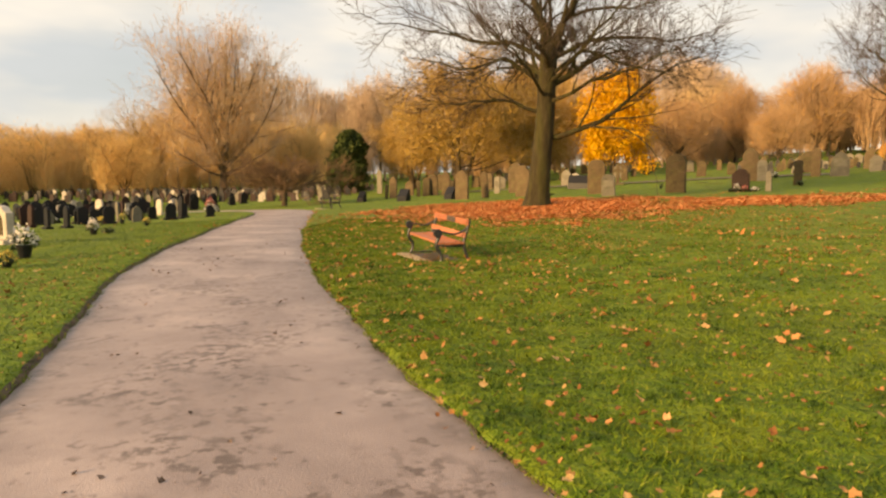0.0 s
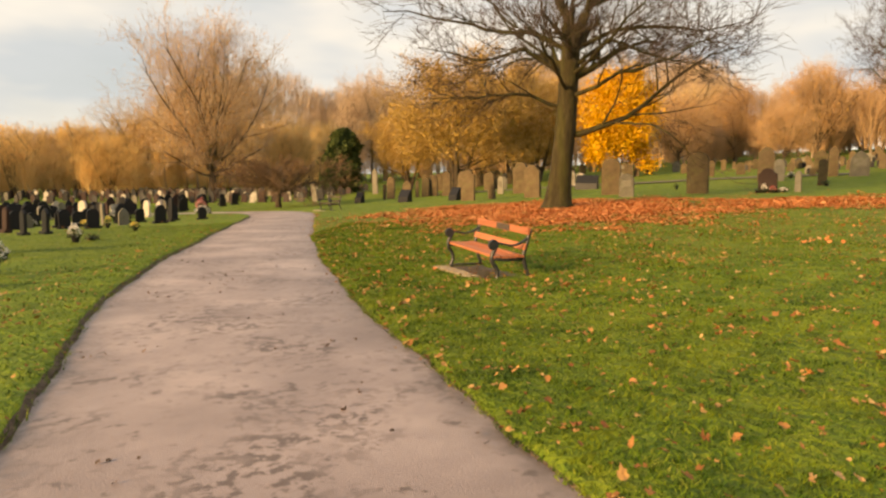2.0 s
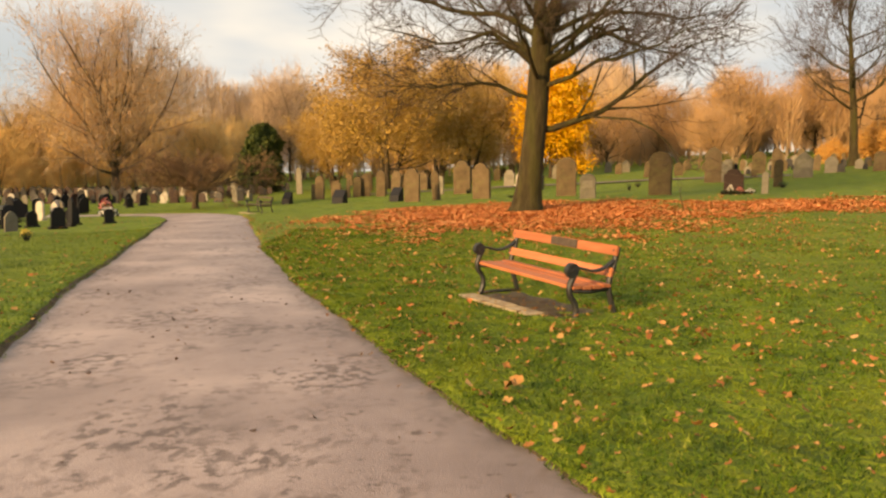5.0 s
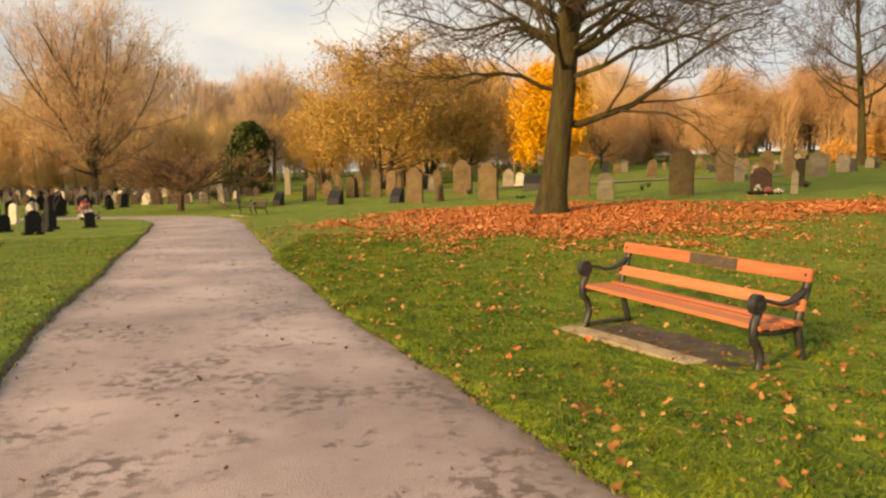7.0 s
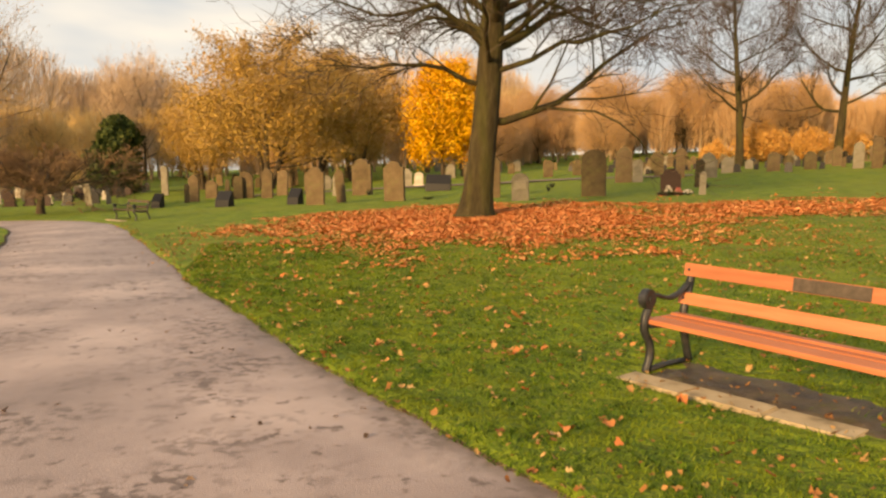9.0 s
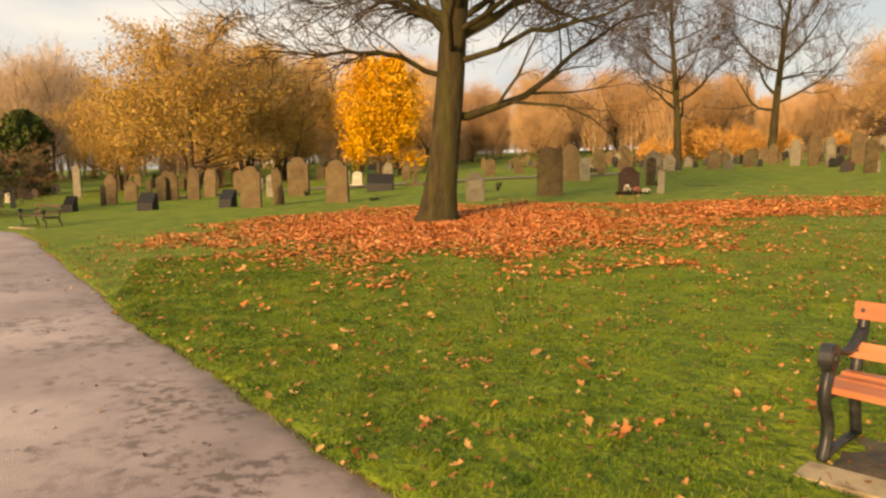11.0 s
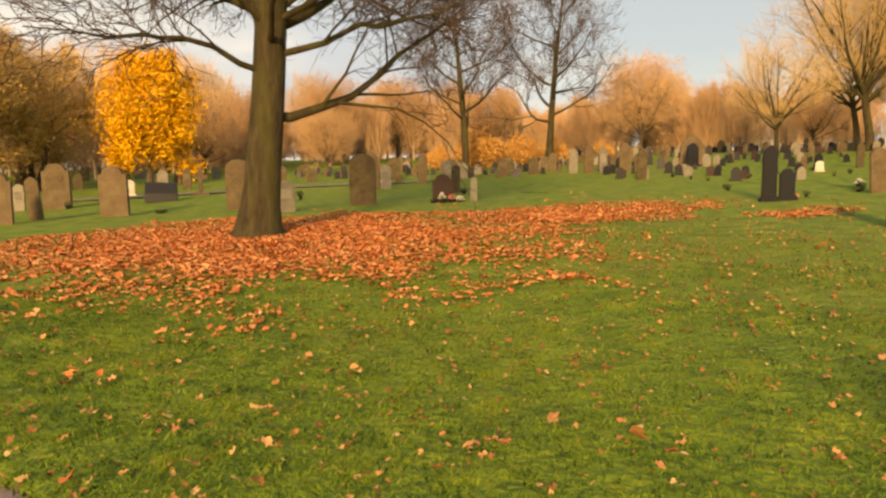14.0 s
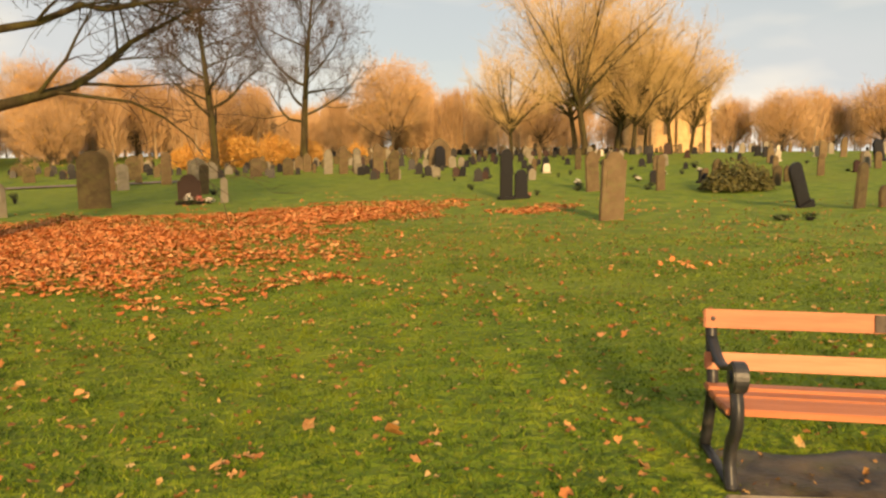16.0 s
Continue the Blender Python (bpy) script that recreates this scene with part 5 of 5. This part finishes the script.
def leaf_mesh(name, x, y, lift_z, size, r, mat, curl=0.35, tilt=0.3):
    """Lobed, curled leaves lying at the given places."""
    n, k = len(x), len(RIM)
    rot = r.uniform(0, 2 * np.pi, (n, 1))
    ang = np.radians(RIM[:, 1])[None] + rot
    rad = RIM[:, 0][None] * size[:, None] * r.uniform(0.8, 1.15, (n, k))
    lx, ly = rad * np.cos(ang), rad * np.sin(ang)
    fold = r.uniform(-0.2, 1, (n, 1)) * curl
    z = fold * rad ** 2 / size[:, None] + r.normal(0, 0.17, (n, k)) * size[:, None]
    z += lx * r.normal(0, tilt, (n, 1)) + ly * r.normal(0, tilt, (n, 1))
    z -= z.min(axis=1, keepdims=True) * 0.85
    g = (surface(x, y) + lift_z)[:, None]
    rim = np.stack([x[:, None] + lx, y[:, None] + ly, g + z], 2)
    mid = np.stack([x, y, g[:, 0] + z.mean(axis=1) * 0.5], 1)[:, None]
    v = np.concatenate([mid, rim], 1).reshape(-1, 3)
    i = np.arange(n)[:, None] * (k + 1)
    f = np.concatenate([np.concatenate([i, i + 1 + j, i + 1 + (j + 1) % k], 1) for j in range(k)], 0)
    return raw_mesh(name, v, f, mat)


def patch_noise(x, y, s, seed):
    return np.array([noise.noise(Vector((a * s, b * s, seed))) for a, b in zip(x, y)])


def leaf_carpet():
    r = np.random.default_rng(21)
    n = 150000
    x, y = r.uniform(-7, 24, n), r.uniform(16, 37, n)
    core = 1.27 - np.hypot((x - 4.9) / 5.9, (y - 27.0) / 6.1)
    lobe = 0.95 - np.hypot((x - 13.8) / 7.6, (y - 26.0) / 3.6)
    tongue = 0.62 - np.hypot((x - 18.5) / 4.0, (y - 21) / 1.8)
    dens = np.maximum(np.maximum(core * 1.2, lobe * 1.05), tongue * 0.9) + 0.55 * patch_noise(x, y, 0.55, 3) + 0.25 * patch_noise(x, y, 1.6, 7)
    keep = (r.uniform(0, 1, n) < np.clip(dens, 0, 1)) & (np.hypot(x - 5.05, y - 28.5) > 0.75)
    x, y = x[keep], y[keep]
    me = leaf_mesh("leaf_carpet", x, y, r.uniform(0.0, 0.05, len(x)), r.uniform(0.04, 0.085, len(x)), r, LITTER, 0.2, 0.12)
    tagged(new("leaf_carpet", me), "thick carpet of orange fallen leaves under the tree", "fallen leaves", kind="stuff")


leaf_carpet()


def strewn(name, label, count, seed, x0, x1, y0, y1, s0, s1, mat, prob, up=0.03):
    r = np.random.default_rng(seed)
    x, y = r.uniform(x0, x1, count), r.uniform(y0, y1, count)
    keep = r.uniform(0, 1, count) < prob(x, y)
    x, y = x[keep], y[keep]
    me = leaf_mesh(name, x, y, np.full(len(x), up), r.uniform(s0, s1, len(x)), r, mat, 0.55, 0.35)
    tagged(new(name, me), label, "fallen leaves", kind="stuff")


strewn("strewn_leaves", "scattered orange and tan leaves on the lawn", 19000, 31, -4, 26, 0, 30, 0.017, 0.045, PALELEAF,
       lambda x, y: np.where(on_path(x, y, 0.1), 0, 0.34 + 0.9 * patch_noise(x, y, 0.45, 9)) * np.clip(1.3 - np.abs(x - right_edge(y)) / 26, 0.2, 1))
strewn("strewn_leaves", "loose drifts of orange leaves beyond the carpet", 16000, 37, -5, 24, 14, 33, 0.03, 0.065, LITTER,
       lambda x, y: np.where(on_path(x, y, 0.1), 0, np.clip(2.4 * (patch_noise(x, y, 0.6, 41) - 0.28), 0, 0.7)))
strewn("strewn_leaves", "bright orange curled leaves on the lawn", 900, 32, -4, 24, 0, 30, 0.03, 0.06, LITTER,
       lambda x, y: np.where(on_path(x, y, 0.1), 0, 0.15 + 1.0 * patch_noise(x, y, 0.5, 19)))
strewn("strewn_leaves", "pale leaf scraps in the grass", 13000, 33, -5, 16, 0, 26, 0.012, 0.028, PALELEAF,
       lambda x, y: np.where(on_path(x, y, 0.02), 0, 0.9))
strewn("strewn_leaves", "a few leaves on the lawn beside the graves", 2600, 34, -16, 4, 2, 40, 0.03, 0.06, PALELEAF,
       lambda x, y: np.where((x < left_edge(y) - 0.1), 0.3 + 0.5 * patch_noise(x, y, 0.3, 29), 0))
strewn("edge_leaves", "brown leaf litter gathered along the path's edge", 16000, 35, -8, 6, -2, 34, 0.018, 0.045, PALELEAF,
       lambda x, y: 0.95 * np.exp(-((x - right_edge(y) - 0.03) / 0.14) ** 2) + 0.25 * np.exp(-((x - left_edge(y) + 0.02) / 0.08) ** 2), 0.032)
strewn("path_leaves", "small trodden brown leaves on the tarmac", 9000, 36, -8, 6, -2, 32, 0.010, 0.030, PATHLEAF,
       lambda x, y: np.where(on_path(x, y, -0.03), 0.12 + 0.9 * patch_noise(x, y, 1.3, 39), 0), 0.006)


def clumps(count, seed):
    """Little heaps of curled leaves caught in the grass."""
    r = np.random.default_rng(seed)
    cx, cy = r.uniform(-4, 20, count), r.uniform(1, 27, count)
    cx, cy = (q[~on_path(cx, cy, 0.25) & (cx > left_edge(cy)) & (np.hypot(cx - 2.4, cy - 11.9) > 1.35)] for q in (cx, cy))
    n = r.integers(1, 5, len(cx))
    x, y = np.repeat(cx, n), np.repeat(cy, n)
    x, y = x + r.normal(0, 0.085, len(x)), y + r.normal(0, 0.085, len(x))
    me = leaf_mesh("leaf_clumps", x, y, r.uniform(0.02, 0.035, len(x)), r.uniform(0.02, 0.052, len(x)), r, LAWNLEAF, 0.5, 0.25)
    tagged(new("leaf_clumps", me), "small heaps of curled orange-brown leaves on the lawn", "fallen leaves", kind="stuff")


clumps(1300, 71)


def leaf_cluster(x, y, label, sizes, seed):
    r = np.random.default_rng(seed)
    n = len(sizes)
    px, py = x + r.normal(0, 0.05, n), y + r.normal(0, 0.05, n)
    me = leaf_mesh("fallen_leaf", px, py, np.full(n, 0.035), np.array(sizes), r, PALELEAF, 0.6, 0.5)
    return tagged(new("fallen_leaf", me), label, "fallen leaf", "large fallen leaves")


leaf_cluster(1.50, 14.6, "large curled tan leaf standing in the grass", (0.085, 0.07), 41)
leaf_cluster(1.28, 15.2, "curled orange leaf on the grass", (0.07,), 42)
leaf_cluster(1.7, 8.2, "bright orange lobed leaf near the path", (0.09, 0.05), 43)


# ---- grass ----
def grass(name, count, seed, x0, x1, y0, y1, prob, h0, h1):
    r = np.random.default_rng(seed)
    x, y = r.uniform(x0, x1, count), r.uniform(y0, y1, count)
    keep = (r.uniform(0, 1, count) < prob(x, y)) & ~on_path(x, y, -0.05)
    rx, ry = (x - BX) * math.cos(radians(-BT)) - (y - BY) * math.sin(radians(-BT)), (x - BX) * math.sin(radians(-BT)) + (y - BY) * math.cos(radians(-BT))
    keep &= ~((rx > -1.2) & (rx < 1.3) & (ry > -0.60) & (ry < 0.25) & (r.uniform(0, 1, count) < np.where(ry < -0.33, 0.98, 0.86)))
    x, y = x[keep], y[keep]
    n = len(x)
    z = surface(x, y) - 0.006
    t = r.uniform(0, 2 * np.pi, n)
    tuft = 0.5 * patch_noise(x, y, 3.1, 61) + 0.3 * patch_noise(x, y, 8.0, 62)
    h = r.uniform(h0, h1, n) * (1 + 1.1 * tuft)
    w = r.uniform(0.003, 0.007, n)
    lean_d = r.uniform(0, 2 * np.pi, n)
    ln = h * r.uniform(0.3, 1.5, n)
    a = np.stack([x - np.cos(t) * w, y - np.sin(t) * w, z], 1)
    b = np.stack([x + np.cos(t) * w, y + np.sin(t) * w, z], 1)
    c = np.stack([x + np.cos(lean_d) * ln, y + np.sin(lean_d) * ln, z + h], 1)
    v = np.stack([a, b, c], 1).reshape(-1, 3)
    tagged(new(name, raw_mesh(name, v, np.arange(3 * n).reshape(-1, 3), BLADE)), "short green and straw-coloured lawn grass blades", "grass", kind="stuff")


grass("grass", 900000, 51, -2.5, 13, 0.5, 24, lambda x, y: np.exp(-np.maximum(x - right_edge(y), 0) / 7) * (x > right_edge(y) - 0.1), 0.022, 0.045)
grass("grass", 220000, 52, -12, 3, 1, 26, lambda x, y: np.exp(-np.maximum(left_edge(y) - x, 0) / 3.5) * (x < left_edge(y) + 0.1), 0.022, 0.045)
grass("grass", 60000, 53, -6, 6, 0, 30, lambda x, y: np.exp(-((x - right_edge(y) - 0.06) / 0.10) ** 2) + np.exp(-((x - left_edge(y) + 0.06) / 0.10) ** 2), 0.024, 0.045)
